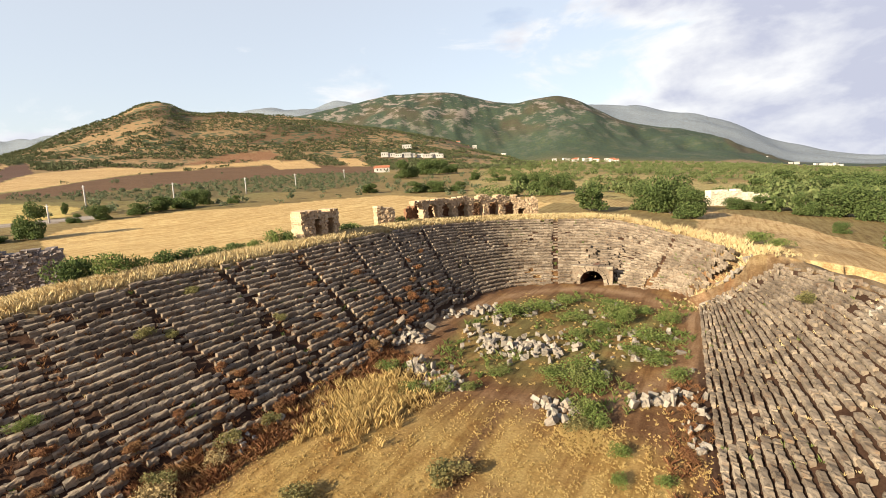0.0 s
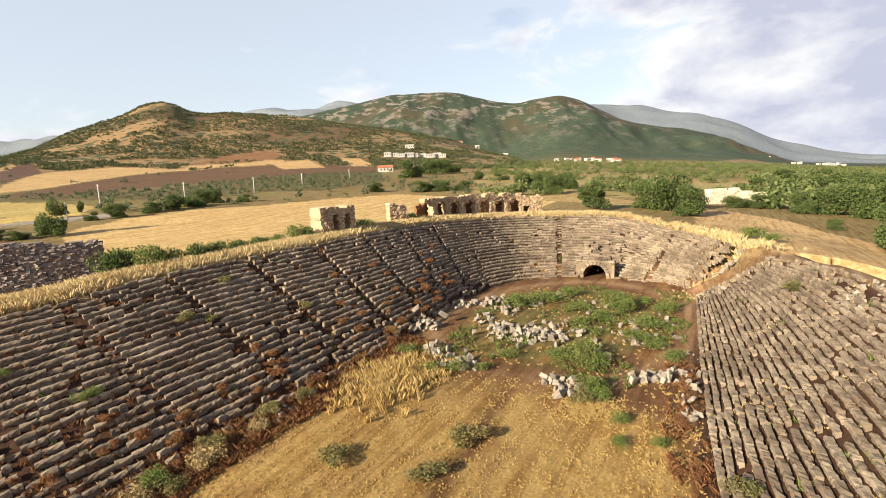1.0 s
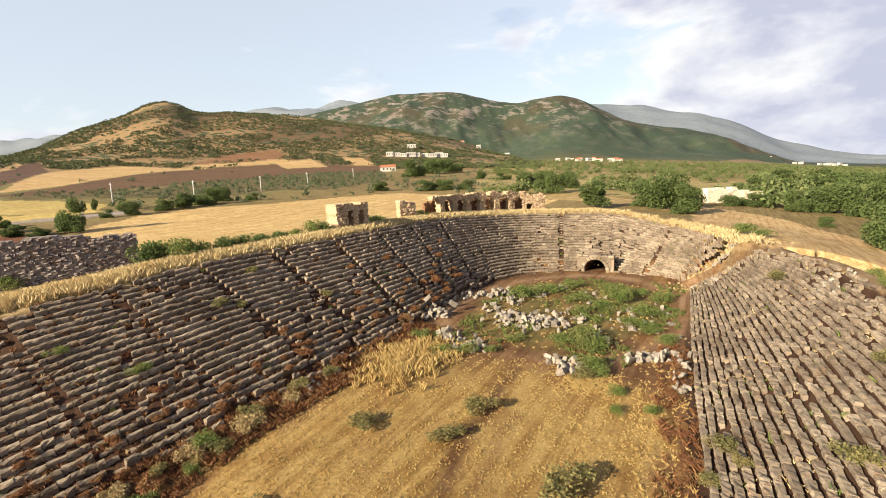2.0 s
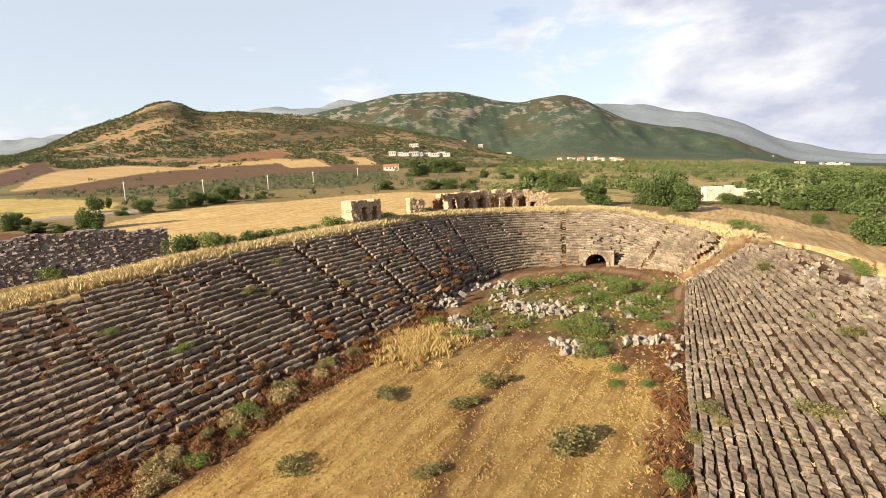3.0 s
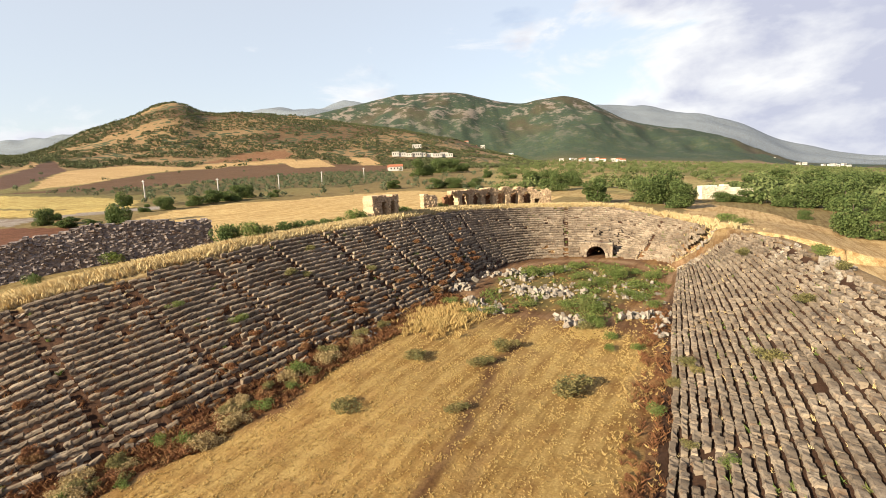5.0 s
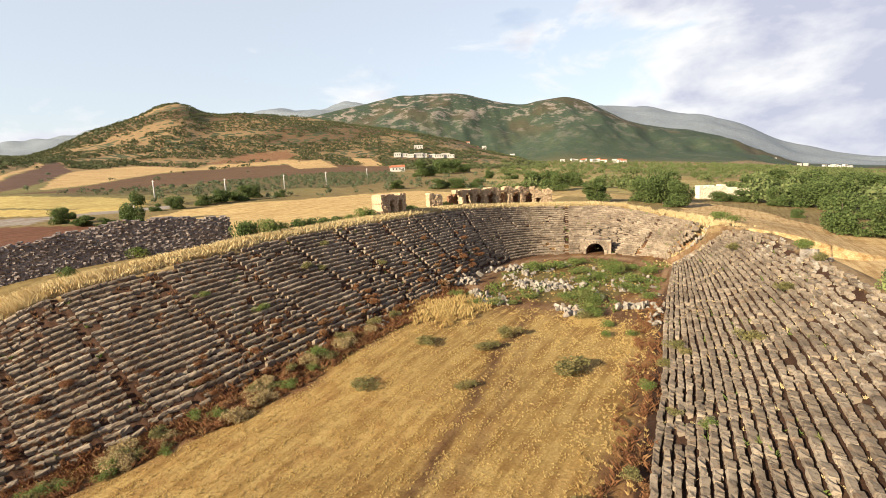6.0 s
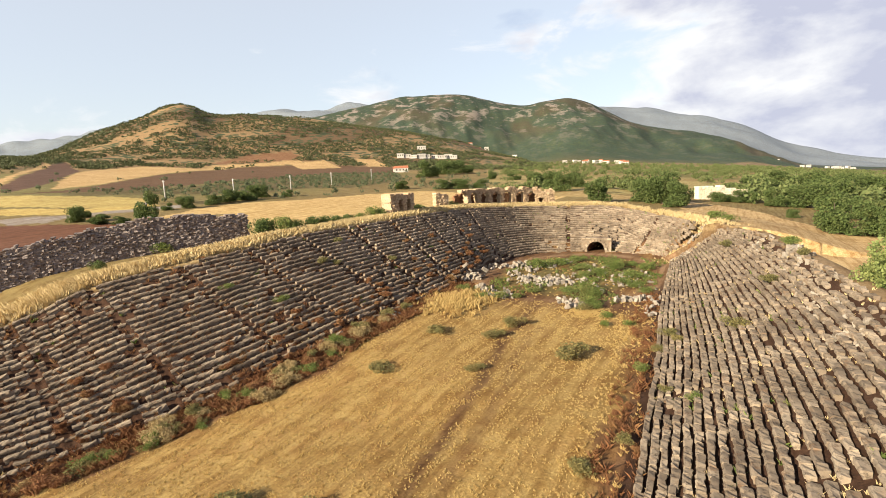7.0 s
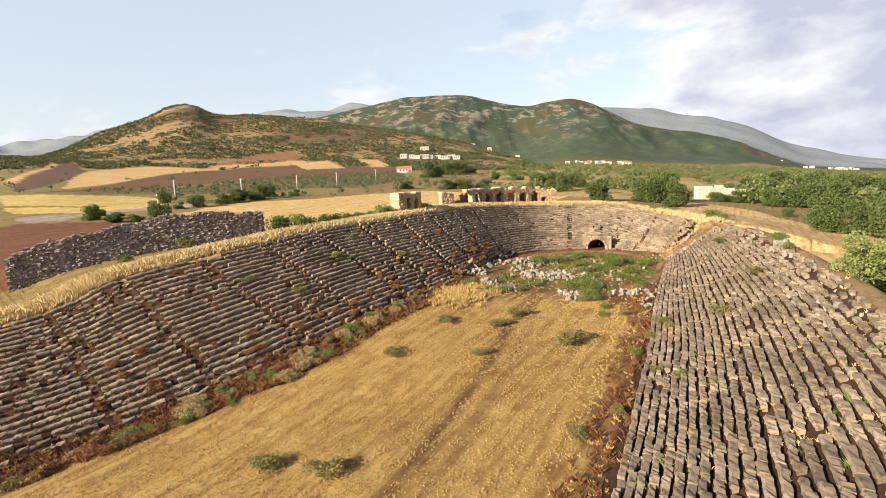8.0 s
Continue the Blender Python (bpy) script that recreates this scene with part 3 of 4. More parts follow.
def stand(name, key, rows, stairs, label, ruin, near, deep, sizes, holes=(), seed=1):
    """One bank of seats. stairs: the places along the line, 0 to 1, of the stairways; ruin: how many blocks are gone or out of
    place, as a function of place and row; near: which blocks are single pieces."""
    rng = np.random.RandomState(seed)
    line = LINES[key]
    base = new(name)
    base.location = tuple(line[len(line) // 2][:3])
    tagged(base, label, "seating bank", kind="structure")
    inv = Matrix.Translation(base.location).inverted()
    pile, singles = Pile(), []
    for i in range(rows):
        t = i / rows
        pts = line[:, :3] + (line[:, 3:] - line[:, :3]) * t
        dpt = line[:, 3:] - line[:, :3]
        seg = np.hypot(*np.diff(pts[:, :2], axis=0).T)
        cum = np.concatenate([[0], np.cumsum(seg)])
        total, s = cum[-1], 0.0
        # the stairways cut each row
        cuts = [np.interp(c * (len(cum) - 1), np.arange(len(cum)), cum) for c in stairs]
        while s < total - 0.4:
            ln = rng.uniform(*sizes)
            hit = [c for c in cuts if s - 0.4 < c < s + ln + 0.4]
            stair = False
            if hit:
                if hit[0] - 0.4 - s > 0.4:
                    ln = hit[0] - 0.4 - s
                else:
                    s, ln, stair = hit[0] - 0.36, 0.72, True
                    cuts.remove(hit[0])
            m = min(s + ln / 2, total)
            q = m / total
            fr = np.interp(m, cum, np.arange(len(cum)))
            k = min(int(fr), len(pts) - 2)
            u = fr - k
            p = pts[k] * (1 - u) + pts[k + 1] * u
            d = dpt[k] * (1 - u) + dpt[k + 1] * u
            s += ln + rng.uniform(0.0, 0.03)
            rise = d[2] / rows
            ahead = Vector(pts[k + 1] - pts[k]).normalized()
            out = Vector((0, 0, 1)).cross(ahead).normalized()
            run = abs(d[0] * out.x + d[1] * out.y) / rows
            gone = ruin(p, i, q)
            if any(h(p, i) for h in holes) or rng.uniform() < gone:
                if rng.uniform() < 0.6 or any(h(p, i) for h in holes):
                    continue
            up = ahead.cross(out)
            turn = Matrix((ahead, out, up)).transposed().to_4x4()
            dep, hgt = run * rng.uniform(*deep), rise + 0.22
            z = p[2] + rise * 0.95 + rng.normal() * (0.014 + gone * 0.14)
            if key == "north":
                dep *= float(np.interp(p[1], [-5, 25], [1.0, 1.4]))
            shift = rng.normal() * (0.025 + gone * 0.15)
            if stair:
                if key == "south":
                    dep, z = run * 0.85, z - rise * 0.25
                elif rng.uniform() < 0.4:
                    continue
                else:
                    dep, z = run * 0.5, z - rise * 0.62
            elif rng.uniform() < 0.035:
                z -= rise * rng.uniform(0.3, 0.8)
            mat = (Matrix.Translation((p[0] + out.x * shift, p[1] + out.y * shift, z)) @ turn
                   @ Euler((rng.normal() * (0.035 + gone * 0.16), rng.normal() * (0.016 + gone * 0.14), rng.normal() * (0.008 + gone * 0.2))).to_matrix().to_4x4()
                   @ Matrix.Diagonal((ln, dep, hgt, 1)))
            b = rng.randint(len(BLOCKS))
            if near(p, i) and len(singles) < 300:
                singles.append((b, inv @ mat))
            else:
                a = np.array(mat)
                v, f = BLOCKS[b]
                pile.add(v @ a[:3, :3].T + a[:3, 3] - np.array(base.location), f)
    tagged(part_of("seat_rows", pile.mesh("seat_rows", SEAT), base), kind="stuff")
    return base, singles


def patchy(p, i, amount, seed):
    return amount * max(0.0, float(wave(p[0], p[1], 13, seed)) + 0.35)


def hole_arch(p, i):
    return abs(p[0] + 1.9) < 2.9 and i < 7


SINGLES = []
STAIRS_N = (0.1, 0.19, 0.275, 0.358, 0.455, 0.545, 0.635, 0.727, 0.815, 0.909)
SINGLES.append(stand("seating_bank_north", "north", 24, STAIRS_N, "long bank of grey weathered stone seat rows with weeds between",
                     lambda p, i, q: 0.03 + patchy(p, i, 0.16, 51) + (0.3 if i < 2 else 0), lambda p, i: i < 29 and -16 < p[1] < -9, (0.42, 0.58), (0.45, 1.1), seed=2))
SINGLES.append(stand("seating_bank_end", "end", 22, (0.355, 0.71), "curved end of tiered stone seats around an arched tunnel",
                     lambda p, i, q: 0.008 + patchy(p, i, 0.03, 52) + (0.6 if q > 0.94 else 0), lambda p, i: abs(p[0] + 2) < 9 and i < 16, (0.6, 0.85), (0.6, 1.2), (hole_arch,), seed=3))
SINGLES.append(stand("seating_bank_south", "south", 25, (0.0, 0.2, 0.33, 0.47, 0.6, 0.74, 0.88), "bank of tan stone seat rows, slumped and broken along its top",
                     lambda p, i, q: 0.02 + patchy(p, i, 0.09, 53) + (0.4 if i > 21 else 0) + (0.3 if q < 0.03 else 0), lambda p, i: -15 < p[1] < 4 and i < 28, (0.58, 0.82), (0.45, 1.05), seed=4))


# ---- tunnel mouth in the curved end ----
def tunnel():
    base = new("arched_tunnel")
    base.location = (-1.9, 52.0, 0.35)
    tagged(base, "arched stone tunnel mouth with moulded jambs, dark inside", "tunnel", kind="structure")
    rng = np.random.RandomState(9)
    R, spring, thick = 1.65, 0.55, 0.5

    def box(x0, x1, y0, y1, z0, z1, j=0.03):
        v = np.array([(x, y, z) for z in (z0, z1) for y in (y0, y1) for x in (x0, x1)], float) + rng.normal(size=(8, 3)) * j
        return v, [(0, 2, 3, 1), (4, 5, 7, 6), (0, 1, 5, 4), (2, 6, 7, 3), (0, 4, 6, 2), (1, 3, 7, 5)]

    for side in (-1, 1):
        for k in range(2):
            x0, x1 = sorted((side * R, side * (R + 0.55)))
            v, f = box(x0, x1, -0.25, 0.6, k * 0.3 - 0.05, k * 0.3 + 0.24)
            part_of("jamb_stone", mesh_of("jamb_stone", v, f, SEAT_ONE), base)
        x0, x1 = sorted((side * (R + 0.66), side * (R + 1.15)))
        v, f = box(x0, x1, -0.1, 0.7, -0.1, 2.3)
        part_of("pilaster", mesh_of("pilaster", v, f, SEAT_ONE), base)
        v, f = box(x0 - 0.1, x1 + 0.1, -0.2, 0.6, 2.33, 2.55)
        part_of("capital", mesh_of("capital", v, f, SEAT_ONE), base)
    n = 11
    for k in range(n):
        a0, a1 = math.pi * k / n + 0.015, math.pi * (k + 1) / n - 0.015
        v = []
        for y in (-0.28 + rng.normal() * 0.03, 0.6):
            for a, r in ((a0, R), (a1, R), (a1, R + thick), (a0, R + thick)):
                v.append((math.cos(a) * r, y, spring + math.sin(a) * r))
        f = [(0, 1, 2, 3), (7, 6, 5, 4), (0, 4, 5, 1), (1, 5, 6, 2), (2, 6, 7, 3), (3, 7, 4, 0)]
        part_of("voussoir", mesh_of("voussoir", v, f, SEAT_ONE), base)
    # spandrel wall either side of the ring, and its coping
    v, f = [], []
    m = 20
    for y in (-0.12, 0.6):
        for k in range(m + 1):
            a = math.pi * k / m
            v.append((math.cos(a) * (R + thick - 0.05), y, spring + math.sin(a) * (R + thick - 0.05)))
        for k in range(m + 1):
            a = math.pi * k / m
            c, s_ = math.cos(a), math.sin(a)
            e = min((R + 0.7) / max(abs(c), 1e-6), 2.35 / max(s_, 1e-6))
            v.append((c * e, y, spring + min(s_ * e, 2.02)))
    o = 2 * (m + 1)
    for k in range(m):
        f += [(k, k + 1, m + 2 + k, m + 1 + k), (o + k, o + m + 1 + k, o + m + 2 + k, o + k + 1), (m + 1 + k, m + 2 + k, o + m + 2 + k, o + m + 1 + k)]
    part_of("spandrel", mesh_of("spandrel", v, f, SEAT_ONE), base)
    for k in range(6):
        v, f = box(-2.9 + k * 0.97, -2.9 + k * 0.97 + 0.93, -0.25, 0.8, 2.58, 2.86)
        part_of("coping_stone", mesh_of("coping_stone", v, f, SEAT_ONE), base)
    # barrel vault running back under the seats
    v, f = [], []
    for y in (0.5, 8.2):
        v += [(R, y, -0.3)] + [(math.cos(math.pi * k / 14) * R, y, spring + math.sin(math.pi * k / 14) * R) for k in range(15)] + [(-R, y, -0.3)]
        v += [(R + 0.35, y, -0.3)] + [(math.cos(math.pi * k / 14) * (R + 0.35), y, spring + math.sin(math.pi * k / 14) * (R + 0.35)) for k in range(15)] + [(-R - 0.35, y, -0.3)]
    for k in range(16):
        f += [(k, k + 34, k + 35, k + 1), (k + 17, k + 18, k + 52, k + 51), (k, k + 1, k + 18, k + 17)]
    f.append(tuple(range(34, 51)))
    part_of("vault", mesh_of("vault", v, f, EARTH), base)
    # rough stone cover over the vault up to the seats
    pile = Pile()
    for k in range(90):
        y = 0.7 + 7.4 * rng.uniform()
        x = rng.uniform(-2.6, 2.6)
        z = 0.4 + (y + 0.4) * 0.5 + 0.1
        zz = max(z, spring + math.sqrt(max((R + 0.35) ** 2 - x * x, 0)) * 0.98)
        a = np.array(Matrix.Translation((x, y, zz)) @ Matrix.Rotation(rng.normal() * 0.1, 4, "Z") @ Matrix.Diagonal((1.1, 0.7, 0.55, 1)))
        bv, bf = BLOCKS[rng.randint(len(BLOCKS))]
        pile.add(bv @ a[:3, :3].T + a[:3, 3], bf)
    part_of("vault_cover", pile.mesh("vault_cover", SEAT), base)


tunnel()

# ---- masonry: the city wall and the ruins outside ----
def masonry(path, tops, thick, course, mat_rng, gap=None, ragged=0.35, lump=0.07):
    """Courses of rough stones along a plan line, both faces and a ragged top, as one pile of stones."""
    rng = np.random.RandomState(mat_rng)
    p = np.array(path, float)
    seg = np.hypot(*np.diff(p[:, :2], axis=0).T)
    cum = np.concatenate([[0], np.cumsum(seg)])
    pile = Pile()
    box = np.array([(x, y, z) for z in (-0.5, 0.5) for y in (-0.5, 0.5) for x in (-0.5, 0.5)], float)
    bf = [(0, 2, 3, 1), (4, 5, 7, 6), (0, 1, 5, 4), (2, 6, 7, 3), (0, 4, 6, 2), (1, 3, 7, 5)]
    zmin, zmax = p[:, 2].min(), max(tops)
    k = 0
    z = zmin
    while z < zmax:
        h = course * rng.uniform(0.75, 1.3)
        s = 0.0
        while s < cum[-1]:
            ln = course * (rng.uniform(0.8, 1.7) if gap else rng.uniform(1.0, 2.6))
            m = min(s + ln / 2, cum[-1])
            s += ln
            top = np.interp(m, cum, tops) + ragged * float(wave(m, 0.0, 4.0, mat_rng)) + rng.normal() * ragged * 0.35
            bottom = np.interp(m, cum, p[:, 2])
            if z > top or z < bottom - course or (gap and gap(m, z + h / 2)):
                continue
            i = min(int(np.searchsorted(cum, m, side="right")) - 1, len(p) - 2)
            u = (m - cum[i]) / seg[i]
            c = p[i] * (1 - u) + p[i + 1] * u
            d = (p[i + 1] - p[i])[:2] / seg[i]
            yaw = math.atan2(d[1], d[0])
            a = np.array(Matrix.Translation((c[0], c[1], z + h / 2)) @ Matrix.Rotation(yaw + rng.normal() * 0.02, 4, "Z")
                         @ Matrix.Diagonal((ln * 0.985, thick + rng.normal() * lump * 2, h * 0.98, 1)))
            pile.add((box + rng.normal(size=(8, 3)) * np.array([0.03, lump / thick, 0.05])) @ a[:3, :3].T + a[:3, 3], bf)
        z += h
        k += 1
    return pile


WALL = [(-54.5, -22.8, 2.0), (-53.6, -20.5, 2.6), (-51.6, -16.5, 3.9), (-48, -9, 5.5), (-44, -2, 6.8), (-40.6, 4.4, 7.6)]
WALL_TOPS = [8.3, 9.4, 10.5, 11.7, 12.5, 11.6]
wall = tagged(new("city_wall", masonry(WALL, WALL_TOPS, 1.6, 0.2, 71).mesh("city_wall", MASONRY)),
              "long ruined city wall of grey rubble masonry behind the seats", "wall", kind="structure")


def ruin_block(name, path, tops, thick, seed, mat, label, gap=None, course=0.5, kind="structure"):
    p = [(x, y, height(x, y) - 0.3) for x, y in path]
    ob = new(name, masonry(p, [p[k][2] + 0.3 + t for k, t in enumerate(tops)], thick, course, seed, gap, 0.35, 0.06).mesh(name, mat))
    return tagged(ob, label, "ruin", kind=kind)


ARCADE = [(-28.3, 46.6), (-27.3, 52), (-25.3, 58.2), (-20.5, 67), (-16.3, 70.3)]
ARCADE_ENDS = height(*ARCADE[0]), height(*ARCADE[-1])


def arcade_gap(m, z):
    """Seven tall arched openings between broad piers, and one low hole near the broken end."""
    zz = z - float(np.interp(m, [0, 27.3], ARCADE_ENDS))
    if m > 23:
        return 23.6 < m < 24.9 and zz < 1.7
    u = (m + 0.95) % 3.5 - 1.75
    return abs(u) < 1.15 and zz < 2.3 + math.sqrt(max(1.3 - u * u, 0)) * 0.75


ruin_block("ruined_arcade", ARCADE, [3.5, 3.8, 4.0, 3.9, 3.2], 1.1, 72, OCHRE, "row of ruined ochre brick arches in dry grass", arcade_gap, 0.24)
ruin_block("arcade_back_wall", [(-29.9, 46.9), (-28.9, 52.4), (-26.8, 59), (-21.8, 68.2), (-18.4, 71)], [2.6, 3.0, 3.2, 3.0, 2.5], 0.6, 73, BRICK, "broken brick wall closing the back of the arches", None, 0.3)
ruin_block("ruined_pier", [(-29.8, 39.2), (-28.6, 41.4)], [3.7, 2.9], 1.5, 74, OCHRE, "broken ochre masonry pier with a collapsed side", None, 0.28)
CHAMBER_BASE = height(-29.5, 26.8)
ruin_block("ruined_chamber", [(-30.2, 24.4), (-28.9, 29.2)], [3.8, 3.5], 2.6, 75, OCHRE, "block-shaped ochre ruin with two low openings",
           lambda m, z: (1.7 < m < 2.6 or 3.4 < m < 4.3) and z < CHAMBER_BASE + 2.6, 0.28)
ruin_block("pale_ruin", [(10.3, 121.6), (17, 127), (24.6, 132.5)], [3.6, 3.4, 2.6], 2.0, 76, PALE, "long low pale stone ruin among orchards", None, 0.45)


# ---- loose stones ----
def rock_mesh(rng):
    """An angular broken block: the hull of a jittered box with chipped corners."""
    bm = bmesh.new()
    for x in (-0.5, 0.5):
        for y in (-0.42, 0.42):
            for z in (-0.38, 0.38):
                c = Vector((x, y, z)) * rng.uniform(0.72, 1.08)
                for k in range(2):
                    bm.verts.new(c + Vector(rng.normal(size=3) * 0.075))
    bmesh.ops.convex_hull(bm, input=bm.verts[:])
    for v in [v for v in bm.verts if not v.link_faces]:
        bm.verts.remove(v)
    me = bpy.data.meshes.new("stone")
    bm.to_mesh(me)
    bm.free()
    me.materials.append(RUBBLE)
    return me


ROCKS = [rock_mesh(np.random.RandomState(100 + k)) for k in range(10)]


def rubble(label, spots, count, size, spread, seed, pile_up=0.35):
    """A heap of fallen blocks round the given spots."""
    rng = np.random.RandomState(seed)
    cx, cy = np.mean([s[0] for s in spots]), np.mean([s[1] for s in spots])
    base = new("rubble_heap")
    base.location = (cx, cy, height(cx, cy))
    tagged(base, label, "rubble heap", group="rubble heaps")
    for k in range(count):
        a, b = spots[rng.randint(len(spots))], spots[rng.randint(len(spots))]
        t = rng.uniform(0, 0.35)
        x, y = a[0] + (b[0] - a[0]) * t * 0.4 + rng.normal() * spread, a[1] + (b[1] - a[1]) * t * 0.4 + rng.normal() * spread
        s = size * rng.uniform(0.35, 1.2)
        z = height(x, y) + s * 0.22 + max(0, rng.normal()) * pile_up * size
        m = Matrix.Translation((x - cx, y - cy, z - base.location.z)) @ Euler(rng.uniform(0, 6.28, 3)).to_matrix().to_4x4() @ Matrix.Diagonal((s * rng.uniform(0.9, 1.7), s, s * rng.uniform(0.6, 1), 1))
        part_of("stone", ROCKS[rng.randint(len(ROCKS))], base, m)


rubble("pale fallen stone blocks across the green arena", [(-4.6, 23), (-2.5, 24.5), (0.4, 26), (1.2, 24), (-1, 22), (-5.5, 25)], 150, 0.5, 1.2, 1)
rubble("pale stones ringing the overgrown arena", [(-7.5, 26), (-7.2, 31), (-6, 36), (-4, 40)], 60, 0.5, 0.8, 2)
rubble("broken grey blocks of the fallen arena wall", [(-9, 16.5), (-7.5, 15.5), (-5.5, 14.8), (-4, 15)], 48, 0.5, 0.7, 3)
rubble("upright and tumbled pale blocks beside weeds", [(3.3, 14.2), (4.2, 13.7), (5.5, 14.2), (4.8, 13.0)], 44, 0.48, 0.55, 4)
rubble("row of large pale blocks by the path", [(9.2, 17.4), (10.2, 18.2), (11.2, 19), (12.3, 20.2)], 40, 0.5, 0.5, 5)
rubble("tumbled grey blocks at the foot of the seats", [(-13.2, 22), (-12.4, 21), (-11.6, 22)], 54, 0.55, 0.6, 6, 0.9)
rubble("tumbled stones by the broken seats", [(-12.5, 31), (-11, 33), (-9.8, 35)], 54, 0.5, 0.7, 7, 0.8)
rubble("stones along the foot of the tan seats", [(12.9, 15.5), (13.2, 13), (13, 17.5)], 24, 0.42, 0.4, 8)
rubble("small stones along the edge of the stubble", [(-11.5, 4), (-10.5, 7.5), (-12, 1)], 40, 0.4, 0.6, 9, 0.1)
rubble("broken stones along the slumped seat tops", [(23.5, 24), (25, 17), (25.8, 12), (26.2, 6), (26.8, 0), (27.2, -6)], 120, 0.36, 0.8, 10, 0.2)
rubble("large pale blocks lying on the bank's crest", [(25.2, 17), (25.6, 15.5), (26, 16.2)], 10, 0.55, 0.5, 11, 0.1)
rubble("collapsed seat stones at the gap in the seating", [(13.5, 43), (15, 42), (14, 40), (16, 44)], 40, 0.6, 0.9, 12, 0.2)
rubble("scattered stones in the arena", [(6, 30), (8.5, 33), (3, 38), (9, 27), (5, 22.5)], 60, 0.45, 1.8, 13, 0.05)


# ---- plants ----
def bush_mesh(name, mat, seed, leaves=900, leaf=0.095, squash=0.75, lobes=6):
    rng = np.random.RandomState(seed)
    pts = []
    for k in range(lobes):
        c = np.array([rng.normal() * 0.26, rng.normal() * 0.26, 0.28 + rng.uniform(0, 0.3)])
        pts.append(c + blob_points(rng, leaves // lobes, rng.uniform(0.26, 0.42), squash, 0.45))
    pts = np.vstack(pts)
    pts = pts[pts[:, 2] > 0.0]
    v, f = quads(pts, leaf, rng)
    return mesh_of(name, v, f, mat)


BUSHES = {"shrub": [bush_mesh("shrub", SHRUB, 200 + k) for k in range(4)], "weed": [bush_mesh("weed_clump", WEED, 210 + k, 1300, 0.08, 0.85, 9) for k in range(4)],
          "rusty": [bush_mesh("rusty_weed", RUSTY, 220 + k, 1000, 0.11, 0.75, 9) for k in range(3)], "oak": [bush_mesh("green_bush", OAK, 230 + k, 1300, 0.08) for k in range(3)],
          "straw": [bush_mesh("dry_bush", DRY, 240 + k, 1200, 0.1, 1.0, 9) for k in range(3)]}
KINDS = {"shrub": ("shrub", "low dusty green shrub on dry ground"), "weed": ("weed_clump", "leafy green weeds growing among stones"),
         "rusty": ("rusty_weed", "dried rust-brown weeds between stones"), "oak": ("green_bush", "dense dark green bush on dry grass"),
         "straw": ("dry_bush", "straw-coloured dry bush at the seats' foot")}
PRNG = np.random.RandomState(77)


def bush(kind, x, y, w, h=None, sink=0.05):
    h = h or w * 0.75
    w = w * 0.85
    me = BUSHES[kind][PRNG.randint(len(BUSHES[kind]))]
    ob = new(KINDS[kind][0], me)
    ob.matrix_basis = Matrix.Translation((x, y, height(x, y) - sink)) @ Matrix.Rotation(PRNG.uniform(0, 6.28), 4, "Z") @ Matrix.Diagonal((w, w, h, 1))
    return tagged(ob, KINDS[kind][1], "shrub", group=KINDS[kind][0] + "s")


for x, y, w in ((-4.9, -0.8, 1.7), (0.7, 0, 1.6), (8.8, -1.8, 2.4), (-5.5, -9.9, 1.6), (2.5, -7.4, 1.2), (1.2, 4.5, 1.9), (-2, -27, 1.7), (2, -26.2, 1.8),
                (14.4, -17.2, 1.3), (1.5, -40, 1.6), (6.9, 12.6, 1.5)):
    bush("shrub", x, y, w * 1.35, w * 0.68)
for x, y, w, h in ((4.6, 36.2, 4.2, 3.0), (5.6, 35, 2.6, 2.2), (4.5, 20.5, 4, 2.0), (5.6, 19.2, 3, 1.6), (-6.3, 34, 5, 2.2), (-4.2, 37.5, 4.4, 1.8), (-2, 40.5, 4, 1.4),
                   (9.6, 36.5, 3.2, 1.6), (8.4, 31, 4.2, 1.6), (7.4, 27, 3.6, 1.2), (2.2, 19.5, 3.2, 1.1), (-1.4, 18.2, 2.6, 1.0), (3.4, 32, 3.4, 1.3), (0.4, 35, 3.8, 1.3),
                   (6.8, 14.2, 2.6, 1.7), (7.6, 13.4, 2, 1.3), (-4.4, 13.4, 2.8, 1.2), (-6.6, 12.5, 2.2, 1.2), (-2.6, 14.4, 1.8, 0.9), (-10, 14.5, 2.8, 1.4), (9.5, 10.5, 1.5, 1.1),
                   (9.8, 8, 1.2, 0.9), (11.2, 23, 2.6, 1.1), (10, 25.5, 3, 1.0), (1.6, 29.5, 3, 1.2), (11.8, 8.6, 1.3, 0.9), (6.5, 40, 3.4, 1.2), (2.4, 42, 3, 0.9)):
    bush("weed", x, y, w * 0.8, h * 0.95)
for x, y, w in ((-13.4, -6.8, 1.7), (-13.9, -9.6, 1.3), (-13.2, -3.4, 1.6), (-14.6, -13.6, 1.3), (-16.5, -17.5, 1.2), (-12.6, 1, 1.6), (-12.2, 3.8, 1.4), (-17.2, -20.3, 1.4),
                (-21.5, -6, 1.4), (-23.6, 2.6, 1.6), (-22.6, 3.6, 1.3), (-26, 8, 1.5), (16.2, 4.6, 1.6), (15.3, 2, 1.2), (15.1, -2.6, 1.3), (16.8, 3, 1.2), (21, 1.6, 1.7), (23.6, 9, 1.6),
                (20, 29, 1.8), (25.4, 18.6, 1.7), (26.2, 13, 1.5), (19, -9, 0.9), (17.2, -7, 0.9), (15.6, -13.5, 1.1), (-27, -9, 1.2), (-20, 12, 1.3)):
    bush("weed" if PRNG.uniform() < 0.3 else "shrub", x, y, w, w * 0.7, -0.2)
